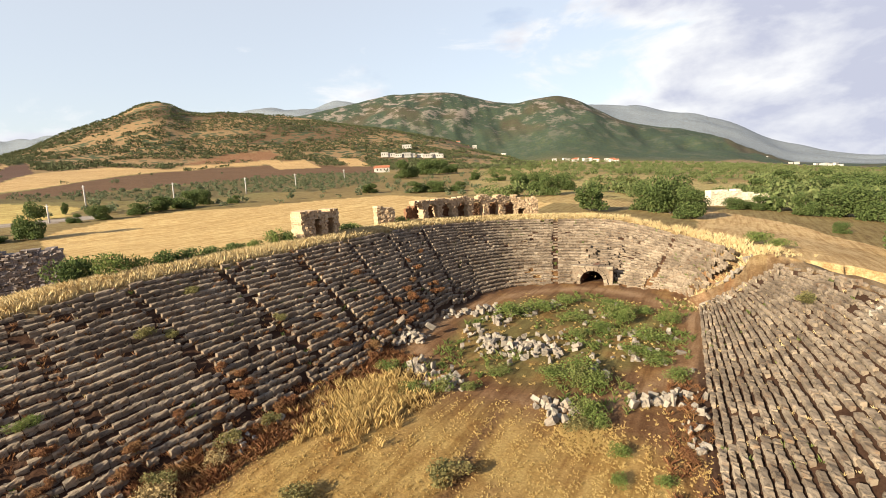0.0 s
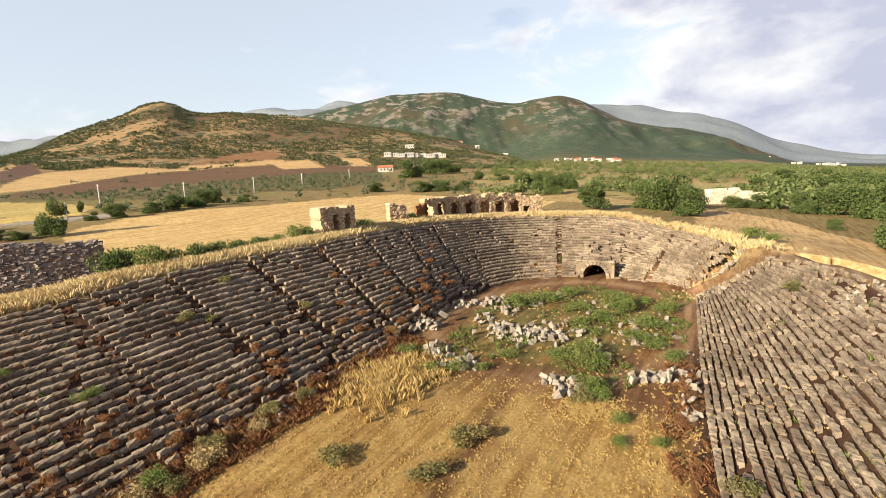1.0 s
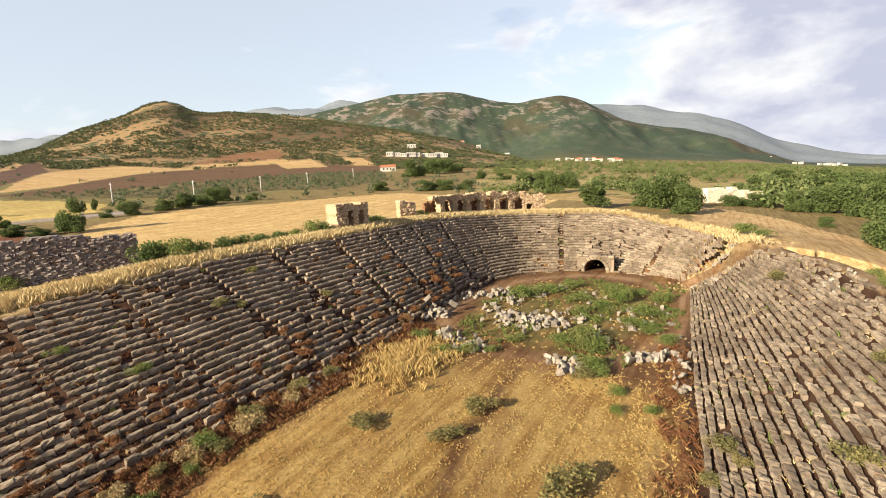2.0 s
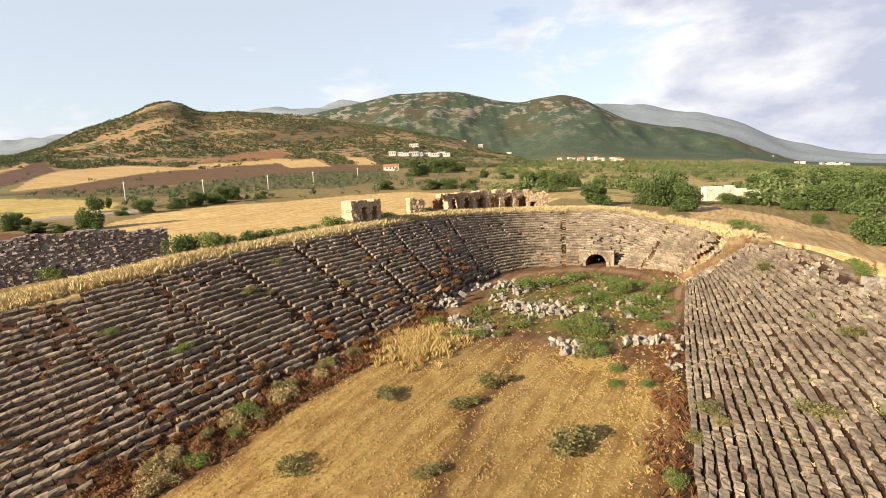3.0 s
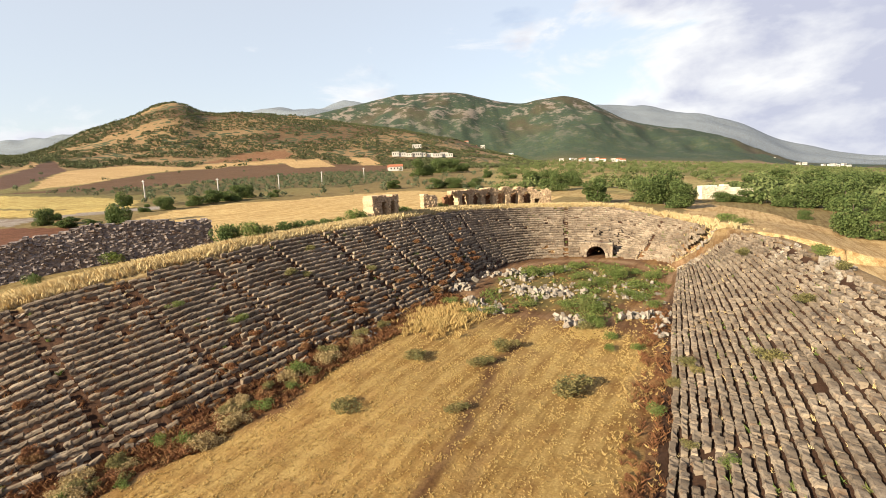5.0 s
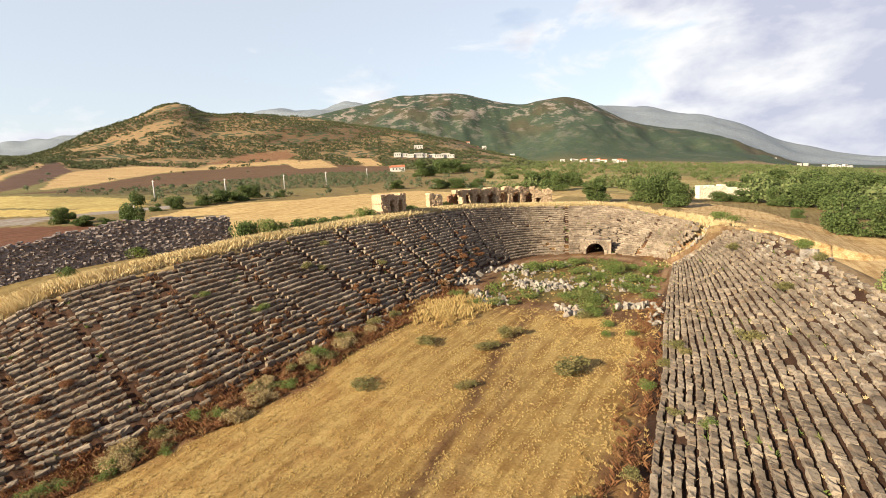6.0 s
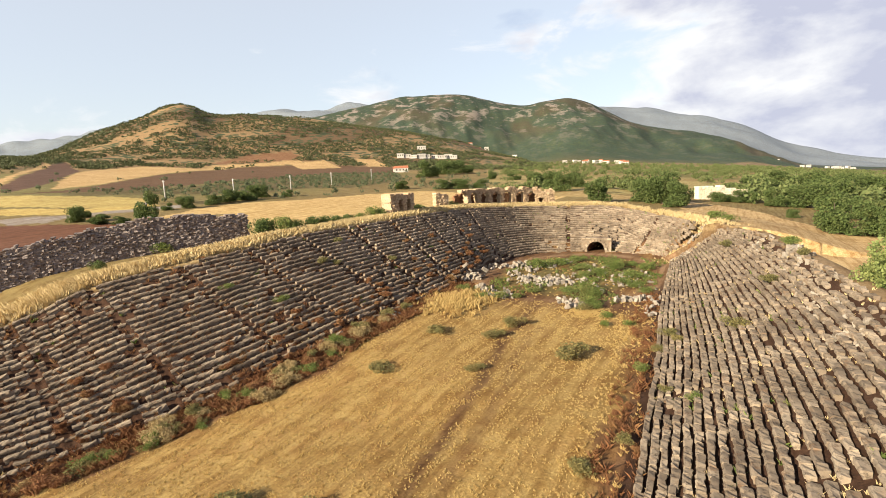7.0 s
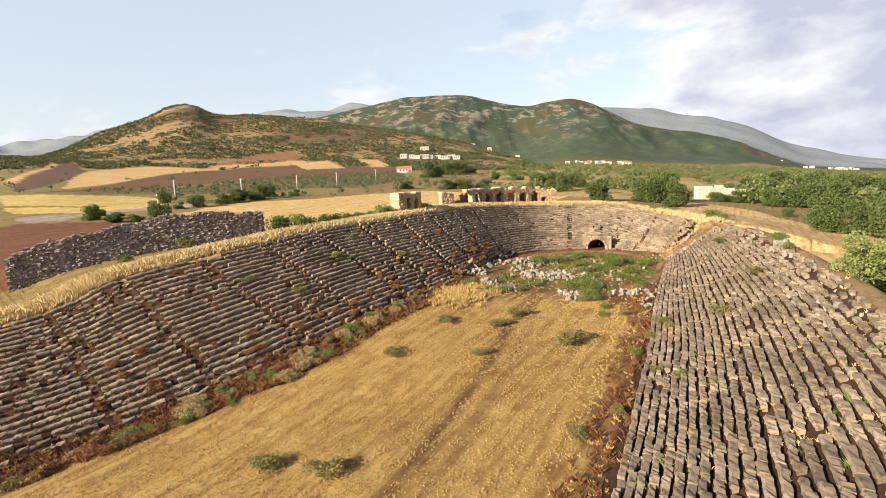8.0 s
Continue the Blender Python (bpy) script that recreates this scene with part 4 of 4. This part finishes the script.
for k in range(84):
    y = PRNG.uniform(-34, -4)
    x = np.interp(y, LINES["north"][:, 1], LINES["north"][:, 0]) + PRNG.uniform(-0.3, 3.0) + np.interp(y, [-30, -17, -10, -5, 5], [2.4, 2.2, 1.5, 0.4, 0.0])
    w = PRNG.uniform(0.7, 1.8)
    bush(("rusty", "straw", "shrub", "rusty", "shrub", "straw", "rusty", "weed")[k % 8], x, y, w, w * PRNG.uniform(0.55, 0.85))
for x, y, w in ((-12.4, -4.2, 1.8), (-13.6, -7.8, 1.5), (-14.8, -12, 1.3), (-12, -0.6, 1.3), (-18.2, -22, 1.6)):
    bush("straw", x, y, w, w * 0.8)
for k in range(90):
    n = LINES["north"]
    q = n[PRNG.randint(20, len(n) - 30)]
    t = abs(PRNG.normal()) * 0.22
    bush("rusty", q[0] + (q[3] - q[0]) * t, q[1] + (q[4] - q[1]) * t, PRNG.uniform(0.5, 1.3), None, -0.25)
for k in range(20):
    q = LINES["south"][PRNG.randint(50, 150)]
    bush("rusty", q[0] - PRNG.uniform(0.2, 2.2), q[1], PRNG.uniform(0.5, 1.2), 0.5)
# bushes and tall weeds behind the crest
for x, y, w, h in ((-33.5, 14, 2.6, 1.5), (-33.8, 12, 2.8, 1.8), (-34.2, 9.5, 3, 1.9), (-34.6, 7.5, 2.8, 1.7), (-33.6, 16.5, 2.2, 1.5), (-34.2, 18.5, 2.2, 1.4), (-35, 5, 3.2, 2.2), (-36, 2.8, 3.4, 2.6), (-37.4, 4.4, 3, 2.3),
                   (-32.2, 21.8, 2.6, 2.1), (-32.8, 19.6, 1.9, 1.4), (-31.4, 23, 2, 1.8), (-30.6, 32, 2.6, 1.4), (-31, 34.5, 2.4, 1.3), (-29.5, 43.5, 2.2, 1.3), (18.1, 52.1, 3.2, 1.9), (19.5, 50.5, 2.4, 1.5),
                   (26.3, 27, 1.8, 1.2), (28.8, 28, 2, 1.3), (27.6, 32, 2.2, 1.4), (-44.4, -14, 1.6, 1.2), (-44.6, -6, 1.9, 1.3)):
    bush("weed" if x > 0 else ("oak" if PRNG.uniform() < 0.4 else "weed"), x + (1.2 if -38 < x < 0 else 0), y, w, h * (1.45 if x < 0 else 1))


# ---- grass ----
def tufts(pts, rng, tall, lean, blades, width):
    """Grass tufts: narrow bent blades fanning out of each point."""
    n = len(pts) * blades
    base = np.repeat(pts, blades, 0) + np.c_[rng.normal(size=(n, 2)) * tall * 0.22, np.zeros(n)]
    a = rng.uniform(0, 6.28, n)
    h = tall * rng.uniform(0.5, 1.25, n) * np.repeat(rng.uniform(0.6, 1.3, len(pts)), blades)
    d = np.c_[np.cos(a), np.sin(a), np.zeros(n)]
    side = np.c_[-np.sin(a), np.cos(a), np.zeros(n)] * (width * rng.uniform(0.6, 1.4, n))[:, None]
    up = np.array([0, 0, 1.0])
    mid = base + d * (h * lean * 0.35)[:, None] + up * (h * 0.6)[:, None]
    tip = base + d * (h * lean)[:, None] + up * h[:, None]
    v = np.stack([base - side, base + side, mid + side * 0.8, tip, mid - side * 0.8], 1).reshape(-1, 3)
    return v, np.arange(n * 5).reshape(n, 5).tolist()


def grass(name, pts, mat, label, tall, lean, blades, width, seed):
    rng = np.random.RandomState(seed)
    pts = np.asarray(pts)
    z = land(pts[:, 0], pts[:, 1]) - 0.03
    v, f = tufts(np.c_[pts, z], rng, tall, lean, blades, width)
    tagged(new(name, mesh_of(name, v, f, mat)), label, "grass", kind="stuff")


GR = np.random.RandomState(12)
rim = []
for key, count, lo, hi in (("north", 17000, 0.2, 6.5), ("end", 4200, 0.2, 4.5)):
    line = LINES[key]
    for k in range(count):
        i = GR.randint(len(line) - 1)
        u = GR.uniform()
        q = line[i] * (1 - u) + line[i + 1] * u
        d = (q[3:5] - q[0:2]) / np.hypot(*(q[3:5] - q[0:2]))
        if key == "end" and GR.uniform() < (0.85 if i > 66 else 0.35):
            continue
        rim.append(q[3:5] + d * (lo + (hi - lo) * GR.beta(1.2, 1.8)))
grass("tall_dry_grass", rim, STRAW, "tall straw-yellow dry grass along the crest of the seats", 0.62, 0.5, 11, 0.013, 13)
pts = np.c_[GR.uniform(-24, 16, 46000), GR.uniform(-56, 14, 46000)]
xl = np.interp(pts[:, 1], LINES["north"][:, 1], LINES["north"][:, 0])
wide = np.interp(pts[:, 1], [-30, -17, -10, -5, 5], [2.9, 2.7, 1.8, 0.5, 0.0])
keep = (pts[:, 0] > xl + wide + 1.8 + GR.exponential(0.8, len(pts))) & (pts[:, 0] < 14.6 - GR.exponential(0.7, len(pts))) & (np.sin((pts[:, 0] - xl) / (14.6 - xl) * 105 + 1.6 * wave(pts[:, 0], pts[:, 1], 9, 61)) > GR.uniform(-1.0, 0.7, len(pts)))
grass("dry_stubble_grass", pts[keep], STUBBLE, "low golden dry grass covering the arena floor", 0.11, 0.6, 6, 0.02, 14)
pts = np.c_[GR.uniform(-18, 14, 7000), GR.uniform(-58, 12, 7000)]
xl = np.interp(pts[:, 1], LINES["north"][:, 1], LINES["north"][:, 0])
pts = pts[(pts[:, 0] > xl + 3 + np.interp(pts[:, 1], [-30, -17, -10, -5, 5], [2.9, 2.7, 1.8, 0.5, 0.0])) & (wave(pts[:, 0], pts[:, 1], 5, 63) > 0.0)]
grass("straw_tufts", pts, STUBBLE, "scattered tufts of golden grass on the arena floor", 0.13, 0.8, 12, 0.012, 22)
pts = np.c_[GR.normal(-8.4, 1.5, 900), GR.normal(9.5, 2.2, 900)]
grass("tall_straw_patch", pts, STUBBLE, "patch of tall yellow grass by the fallen wall", 0.6, 0.5, 16, 0.012, 15)
pts = np.c_[GR.normal(15.4, 2.4, 420), GR.normal(46, 2.4, 420)]
grass("gap_grass", pts, STRAW, "dry grass on the collapsed slope between the seating banks", 0.32, 0.6, 9, 0.012, 21)
pts = np.vstack([np.c_[GR.normal(7, 1.2, 420), GR.normal(11.6, 0.9, 420)], np.c_[GR.uniform(-9, 11, 600), GR.uniform(15, 44, 600)]])
grass("arena_grass", pts, STUBBLE, "dry yellow grass among weeds in the arena", 0.17, 0.8, 14, 0.011, 16)
pts = np.c_[GR.uniform(-10, 12, 1200), GR.uniform(15, 46, 1200)]
pts = pts[wave(pts[:, 0], pts[:, 1], 9, 62) > 0.25]
grass("arena_weeds", pts, WEED, "low green weeds spread over the arena", 0.4, 0.9, 9, 0.035, 17)
pts = []
for k in range(1500):
    q = LINES["north"][GR.randint(10, 190)]
    pts.append(q[:2] + (q[3:5] - q[:2]) * (GR.uniform(0, 1) ** 1.6))
grass("weeds_between_seats", pts, RUSTY, "rust-brown dry weeds growing between the seat rows", 0.36, 0.8, 10, 0.018, 18)
pts = [(q[0] + GR.uniform(-0.5, 3.0 + np.interp(q[1], [-30, -10, -5], [2.6, 1.6, 0.3])), q[1]) for q in (LINES["north"][GR.randint(10, 170)] for _ in range(2600))] + [(q[0] - GR.uniform(0.0, 2.6), q[1] + GR.uniform(-1, 1)) for q in (LINES["south"][GR.randint(40, 190)] for _ in range(330))]
grass("weedy_margin", pts, RUSTY, "reddish dry weeds along the foot of the seats", 0.4, 0.8, 12, 0.018, 19)


pts = [(q[0] - GR.uniform(0.4, 4.0), q[1] + GR.uniform(-1, 1)) for q in (LINES["south"][GR.randint(50, 190)] for _ in range(420))] + [(q[0] + GR.uniform(0.5, 3.6), q[1]) for q in (LINES["north"][GR.randint(10, 170)] for _ in range(700))]
grass("straw_margin", pts, STUBBLE, "straw-yellow grass fringing the arena floor", 0.2, 0.7, 12, 0.012, 20)


pts, green = [], []
for c in (0.2, 0.33, 0.47, 0.6, 0.74):
    q = LINES["south"][int(c * (len(LINES["south"]) - 1))]
    for k in range(45):
        u = GR.uniform(0, 1)
        pts.append(q[:2] + (q[3:5] - q[:2]) * u + GR.normal(size=2) * 0.4)
for key in ("south", "north", "end"):
    for k in range(420):
        q = LINES[key][GR.randint(10, len(LINES[key]) - 4)]
        p = q[:2] + (q[3:5] - q[:2]) * GR.uniform(0.03, 0.97)
        (pts if wave(p[0], p[1], 6, 64) < 0.3 else green).append(p)
grass("straw_between_seats", pts, STRAW, "dry yellow grass on stairways and between seats", 0.2, 0.7, 7, 0.022, 23)
grass("green_weeds_between_seats", green, WEED, "small green weeds rooted between seat rows", 0.34, 0.8, 9, 0.04, 24)


# ---- trees ----
def tree(name, mat, seed, leaves, leaf, width, crown_from, lobes, label, droop=0.0):
    """A tree of unit height: tapered trunk, limbs, and a crown of many leaves in uneven clumps."""
    rng = np.random.RandomState(seed)
    base = tagged(new(name), label, "tree", group="trees")
    v, f = tube([(0, 0, -0.05), (0.012, 0.01, crown_from * 0.6), (-0.01, 0.02, crown_from + 0.1), (0.0, 0.0, 0.7)], [0.035, 0.028, 0.022, 0.008])
    trunk = part_of("trunk", mesh_of("trunk", v, f, BARK, True), base)
    pts = []
    for k in range(lobes):
        a = 6.28 * k / lobes + rng.normal() * 0.4
        rad = width * rng.uniform(0.12, 0.36)
        c = np.array([math.cos(a) * rad, math.sin(a) * rad, rng.uniform(crown_from + 0.1, 0.86) - rad * 0.35])
        if k < 6:
            v, f = tube([(0, 0, crown_from * 0.9), tuple(c * 0.55 + np.array([0, 0, crown_from * 0.35])), tuple(c)], [0.016, 0.011, 0.004], 5)
            part_of("limb", mesh_of("limb", v, f, BARK, True), trunk)
        pts.append(c + blob_points(rng, leaves // lobes, width * rng.uniform(0.16, 0.26), 0.85, 0.4))
    pts = np.vstack(pts)
    pts[:, 2] -= droop * np.hypot(pts[:, 0], pts[:, 1])
    pts = pts[pts[:, 2] > crown_from * 0.45]
    v, f = quads(pts, leaf, rng)
    part_of("crown", mesh_of("crown", v, f, mat), base)
    return base


TREES = [tree("oak_tree", OAK, 301, 6500, 0.054, 1.15, 0.1, 14, "round dark green tree with a dense low crown"),
         tree("oak_tree", OAK, 302, 6200, 0.056, 1.3, 0.08, 16, "broad dark green tree with a low uneven crown"),
         tree("oak_tree", OAK, 303, 5200, 0.058, 0.95, 0.14, 12, "upright dark green tree at the field's edge")]
WILLOW_TREE = tree("willow_tree", WILLOW, 304, 4200, 0.042, 0.95, 0.12, 14, "feathery light green tree beside the seating bank", 0.25)


def plant(template, x, y, h, wide=1.0, used=set()):
    m = Matrix.Translation((x, y, height(x, y) - 0.1)) @ Matrix.Rotation(PRNG.uniform(0, 6.28), 4, "Z") @ Matrix.Diagonal((h * wide, h * wide, h, 1))
    if template.name not in used:
        used.add(template.name)
        template.matrix_basis = m
        return template
    ob = copy_thing(template, m)
    ob.matrix_basis = m
    return ob


# x, y, height and width of the crown
plant(WILLOW_TREE, 30.3, 3.6, 4.9, 0.9)
BY_BANK = [(35.4, 67, 7.2, 8.4), (32.8, 14, 4.4, 5.6), (40.4, 64.7, 6.0, 7.9), (42.1, 58.2, 7.5, 7.1), (43.3, 92.3, 5.1, 5.1), (31, 85.9, 2.0, 2.9),
           (51.9, 123, 3.8, 3.3), (-11.8, 93.5, 6.6, 10.1), (-0.6, 101, 6.7, 9.5), (4, 97, 8.6, 10), (8.6, 89.1, 6.7, 8)]
HEDGE = [(41.1, 111.2, 7.7, 9.2), (16, 116.1, 2.8, 5.9), (19.9, 118.2, 3.4, 6.8), (23.9, 118.8, 3.6, 6.8), (29, 112.2, 5, 5.8), (36.6, 116.9, 7.2, 11.1), (37, 173.6, 7, 12.3),
         (45.5, 184.7, 8.5, 14.1), (28, 168.8, 6.3, 12), (52.8, 177.4, 7.7, 12.6), (63.1, 201.9, 8.6, 14.1), (63.7, 178.4, 7.2, 11.1), (21.7, 190.6, 5.2, 11.5),
         (65.2, 253.2, 8.1, 16), (59.7, 302.8, 8.5, 17), (40.3, 289.1, 7.4, 17)]
ROADSIDE = [(-110.4, 26.9, 7.9, 6.9), (-125, 16.9, 4.4, 4.8), (-133.2, 22.1, 3.1, 3.9), (-116.3, 18.1, 2.8, 7), (-112.6, 21.6, 2.1, 7.9), (-128.6, 48.8, 4.1, 5.3), (-131.3, 59.6, 3.4, 9.4),
            (-131.6, 66.7, 4.8, 9.6), (-132.6, 74.8, 5.4, 9.9), (-136.8, 83.7, 5.2, 7.1), (-129.7, 90.4, 2.8, 5.1), (-151.9, 50.5, 3.7, 2.8), (-129.5, 43.1, 2.4, 4)]
BEHIND_ARCADE = [(-164.9, 247.8, 12, 19), (-197.9, 329.5, 13, 24), (-198, 359.7, 12, 21), (-108.9, 137.3, 4.1, 10.3), (-91.2, 145.5, 4.6, 11.7), (-85.4, 149.9, 4.6, 10.2), (-78, 153.9, 4.1, 7.7),
                 (-54.7, 162.5, 6.6, 11.1), (-46, 155, 7.2, 9.6), (-35, 137.8, 7.4, 8.7), (-37, 162.6, 6.4, 9.9), (-111.6, 238.1, 5.1, 9.5), (-94.9, 233.5, 4.2, 10.6)]
for group in (BY_BANK, HEDGE, ROADSIDE, BEHIND_ARCADE):
    for k, (x, y, h, w) in enumerate(group):
        plant(TREES[(0, 1, 0, 2)[k % 4]], x, y, h * 1.05, min(w / h / 1.25, 1.9))


def far_clumps(name, spots, mat, label, seed, leaves=70, leaf=0.27):
    """Distant trees: each one an uneven clump of leaf tufts."""
    rng = np.random.RandomState(seed)
    spots = np.asarray(spots)
    z = land(spots[:, 0], spots[:, 1])
    vs, n = [], 0
    for (x, y, h, w), zz in zip(spots, z):
        p = np.vstack([blob_points(rng, leaves // 3, 0.33, 0.9, 0.45) + np.array([rng.normal() * 0.2, rng.normal() * 0.2, 0.5 + rng.normal() * 0.12]) for _ in range(3)])
        p = np.maximum(p, [-9, -9, 0.02]) * np.array([w, w, h])
        v, _ = quads(p + np.array([x, y, zz]), leaf * h, rng)
        vs.append(v)
    v = np.vstack(vs)
    f = np.arange(len(v)).reshape(-1, 4).tolist()
    tagged(new(name, mesh_of(name, v, f, mat)), label, "trees", kind="stuff")


def polar(a, r):
    return HUB[0] - math.sin(math.radians(a)) * r, HUB[1] + math.cos(math.radians(a)) * r


FR = np.random.RandomState(31)
spots = []
while len(spots) < 1500:
    a, r = FR.uniform(-22, 24), math.exp(FR.uniform(math.log(150), math.log(1700)))
    x, y = polar(a, r)
    if any(inside(np.array([x]), np.array([y]), p)[0] for n_, c_, p in FIELDS if n_ in ("fallow", "pale")):
        continue
    if a < 0 and r < 620 and wave(x, y, 62, 36) + 0.5 * wave(x, y, 21, 38) < 0.0:
        continue
    dens = 0.25 + 0.75 * step(-6, 3, -a) * step(150, 230, r) + 0.2 * (wave(x, y, 120, 22) < -0.1)
    band = min(abs(r - c) for c in (172, 262, 345, 420))
    if r < 440 and a > -1 and (band > 13 or wave(x, y, 45, 33) < -0.35):
        continue
    if FR.uniform() < dens:
        h = FR.uniform(2.0, 4.6) * (1 + 0.5 * (r > 500 or a < 0))
        spots.append((x, y, h, h * FR.uniform(1.1, 2.0)))
for c in (185, 265, 350, 430, 530, 650, 800):
    for k in range(75):
        a = FR.uniform(-1, 26)
        x, y = polar(a, c * (1 + 0.06 * math.sin(a * 0.4 + c)) + FR.normal() * 3)
        if wave(x, y, 40, 37) < -0.2:
            continue
        h = FR.uniform(2.4, 5.0)
        spots.append((x, y, h, h * FR.uniform(1.1, 1.8)))
far_clumps("orchard_trees", spots, FARLEAF, "wide belt of dark green orchard trees on the plain", 32, 150, 0.19)
spots = []
for k in range(330):
    a, r = FR.uniform(24, 75), math.exp(FR.uniform(math.log(175), math.log(620)))
    x, y = polar(a, r)
    on = [n_ for n_, c_, p in FIELDS if inside(np.array([x]), np.array([y]), p)[0]]
    if on and on[-1] != "grove" and FR.uniform() > 0.03:
        continue
    h = FR.uniform(1.8, 3.4)
    spots.append((x, y, h, h * FR.uniform(1.0, 1.5)))
gx, gy = np.meshgrid(np.arange(-290, -100, 8.0), np.arange(40, 370, 8.0))
for x, y in zip(gx.ravel(), gy.ravel()):
    x2, y2 = x * 0.9 - y * 0.2 + FR.normal() * 0.8, y * 0.95 + x * 0.1 + 30 + FR.normal() * 0.8
    if inside(np.array([x2]), np.array([y2]), FIELDS[-1][2])[0]:
        h = FR.uniform(1.7, 2.5)
        spots.append((x2, y2, h, h * 1.25))
far_clumps("olive_trees", spots, OLIVE, "grey-green olive groves and hedgerow trees on the slope", 33, 54)
spots = []
for k in range(21000):
    a, r = FR.uniform(19, 76), FR.uniform(560, 1330)
    x, y = polar(a, r)
    if wave(x, y, 170, 34) + 0.5 * wave(x, y, 60, 35) < -0.5 + 0.35 * (a < 30) - 0.9 * (r > 1120) * (a > 56) or any(inside(np.array([x]), np.array([y]), p)[0] for n_, c_, p in FIELDS if n_ in ("ploughed", "gold", "purple", "orange")):
        continue
    h = FR.uniform(2.2, 4.4)
    spots.append((x, y, h, h * FR.uniform(1.0, 1.8)))
far_clumps("hillside_scrub", spots, SCRUB, "dark scrub scattered over the brown hillside", 34, 15, 0.5)

# ---- houses and poles far off ----
def house(x, y, w, d, h, yaw, roofed=True, label="small white house with a red tiled roof"):
    base = tagged(new("house"), label, "house", group="village houses")
    base.matrix_basis = Matrix.Translation((x, y, height(x, y) - 0.2)) @ Matrix.Rotation(radians(yaw), 4, "Z")
    bm = bmesh.new()
    bmesh.ops.create_cube(bm, size=1, matrix=Matrix.Translation((0, 0, h / 2)) @ Matrix.Diagonal((w, d, h, 1)))
    me = bpy.data.meshes.new("wall")
    bm.to_mesh(me)
    bm.free()
    me.materials.append(PLASTER)
    part_of("wall", me, base)
    e, t = 0.5, h + (d * 0.28 if roofed else 0.35)
    if roofed:
        v = [(-w / 2 - e, -d / 2 - e, h - 0.1), (w / 2 + e, -d / 2 - e, h - 0.1), (w / 2 + e, d / 2 + e, h - 0.1), (-w / 2 - e, d / 2 + e, h - 0.1), (-w / 2 - e, 0, t), (w / 2 + e, 0, t)]
        f = [(0, 1, 5, 4), (2, 3, 4, 5), (0, 4, 3), (1, 2, 5), (3, 2, 1, 0)]
        part_of("roof", mesh_of("roof", v, f, ROOF), base)
    else:
        v = [(sx * (w / 2 + 0.3), sy * (d / 2 + 0.3), z) for z in (h, t) for sy in (-1, 1) for sx in (-1, 1)]
        part_of("roof", mesh_of("roof", v, [(0, 2, 3, 1), (4, 5, 7, 6), (0, 1, 5, 4), (2, 6, 7, 3), (0, 4, 6, 2), (1, 3, 7, 5)], CONCRETE), base)
    n = max(2, int(w / 3))
    for k in range(n):
        x0 = -w / 2 + (k + 0.5) * w / n
        v = [(x0 - 0.55, -d / 2 - 0.03, h * 0.4), (x0 + 0.55, -d / 2 - 0.03, h * 0.4), (x0 + 0.55, -d / 2 - 0.03, h * 0.78), (x0 - 0.55, -d / 2 - 0.03, h * 0.78)]
        v += [(a, b + 0.06, c) for a, b, c in v]
        part_of("window", mesh_of("window", v, [(0, 1, 2, 3), (0, 4, 5, 1), (1, 5, 6, 2), (2, 6, 7, 3), (3, 7, 4, 0)], DARK), base)


HR = np.random.RandomState(41)
house(-272, 364, 13, 8, 4.5, 40)
house(-283, 372, 8, 7, 3.5, 40)
for k in range(9):
    house(-432 + k * 7.5 + HR.normal(), 585 + k * 8.5 + HR.normal() * 3, 10 + HR.uniform(0, 5), 8, HR.uniform(5, 8), 35 + HR.normal() * 6, False, "pale flat-roofed village house on the slope")
house(-455, 680, 15, 9, 7, 35, False, "lone pale building high on the hillside")
for k in range(24):
    a, r = HR.uniform(8, 29), HR.uniform(1150, 1750)
    x, y = polar(a, r)
    house(x, y, HR.uniform(8, 15), HR.uniform(7, 10), HR.uniform(5, 9), HR.uniform(0, 60), HR.uniform() < 0.5, "small pale village house among trees")
for k in range(12):
    a, r = HR.uniform(-9, -2.5), HR.uniform(2000, 2500)
    x, y = polar(a, r)
    house(x, y, HR.uniform(8, 16), HR.uniform(8, 11), HR.uniform(5, 12), HR.uniform(0, 60), False, "distant pale town building in the haze")


def pole(x, y, h):
    base = tagged(new("power_pole"), "tall pale concrete power pole beside the road", "power pole", group="power poles")
    base.location = (x, y, height(x, y) - 0.3)
    v, f = tube([(0, 0, 0), (0, 0, h)], [0.26, 0.16], 8)
    part_of("shaft", mesh_of("shaft", v, f, CONCRETE, True), base)
    v, f = tube([(-0.9, 0, h - 0.5), (0.9, 0, h - 0.5)], [0.07, 0.07], 5)
    arm = part_of("crossarm", mesh_of("crossarm", v, f, CONCRETE), base)
    for k in (-0.8, 0, 0.8):
        v, f = tube([(k, 0, h - 0.45), (k, 0, h - 0.2)], [0.06, 0.05], 6)
        part_of("insulator", mesh_of("insulator", v, f, DARK), arm)


for x, y, h in ((-158, 58.8, 8), (-156.1, 86, 7.2), (-160.5, 120, 7), (-165, 152, 7), (-185.3, 210.2, 7.2), (-135.6, 40.1, 5)):
    pole(x, y, h)

# ---- the single seat blocks ----
for base, singles in SINGLES:
    for b, m in singles:
        part_of("seat_block", BLOCK_MESHES[b], base, m)
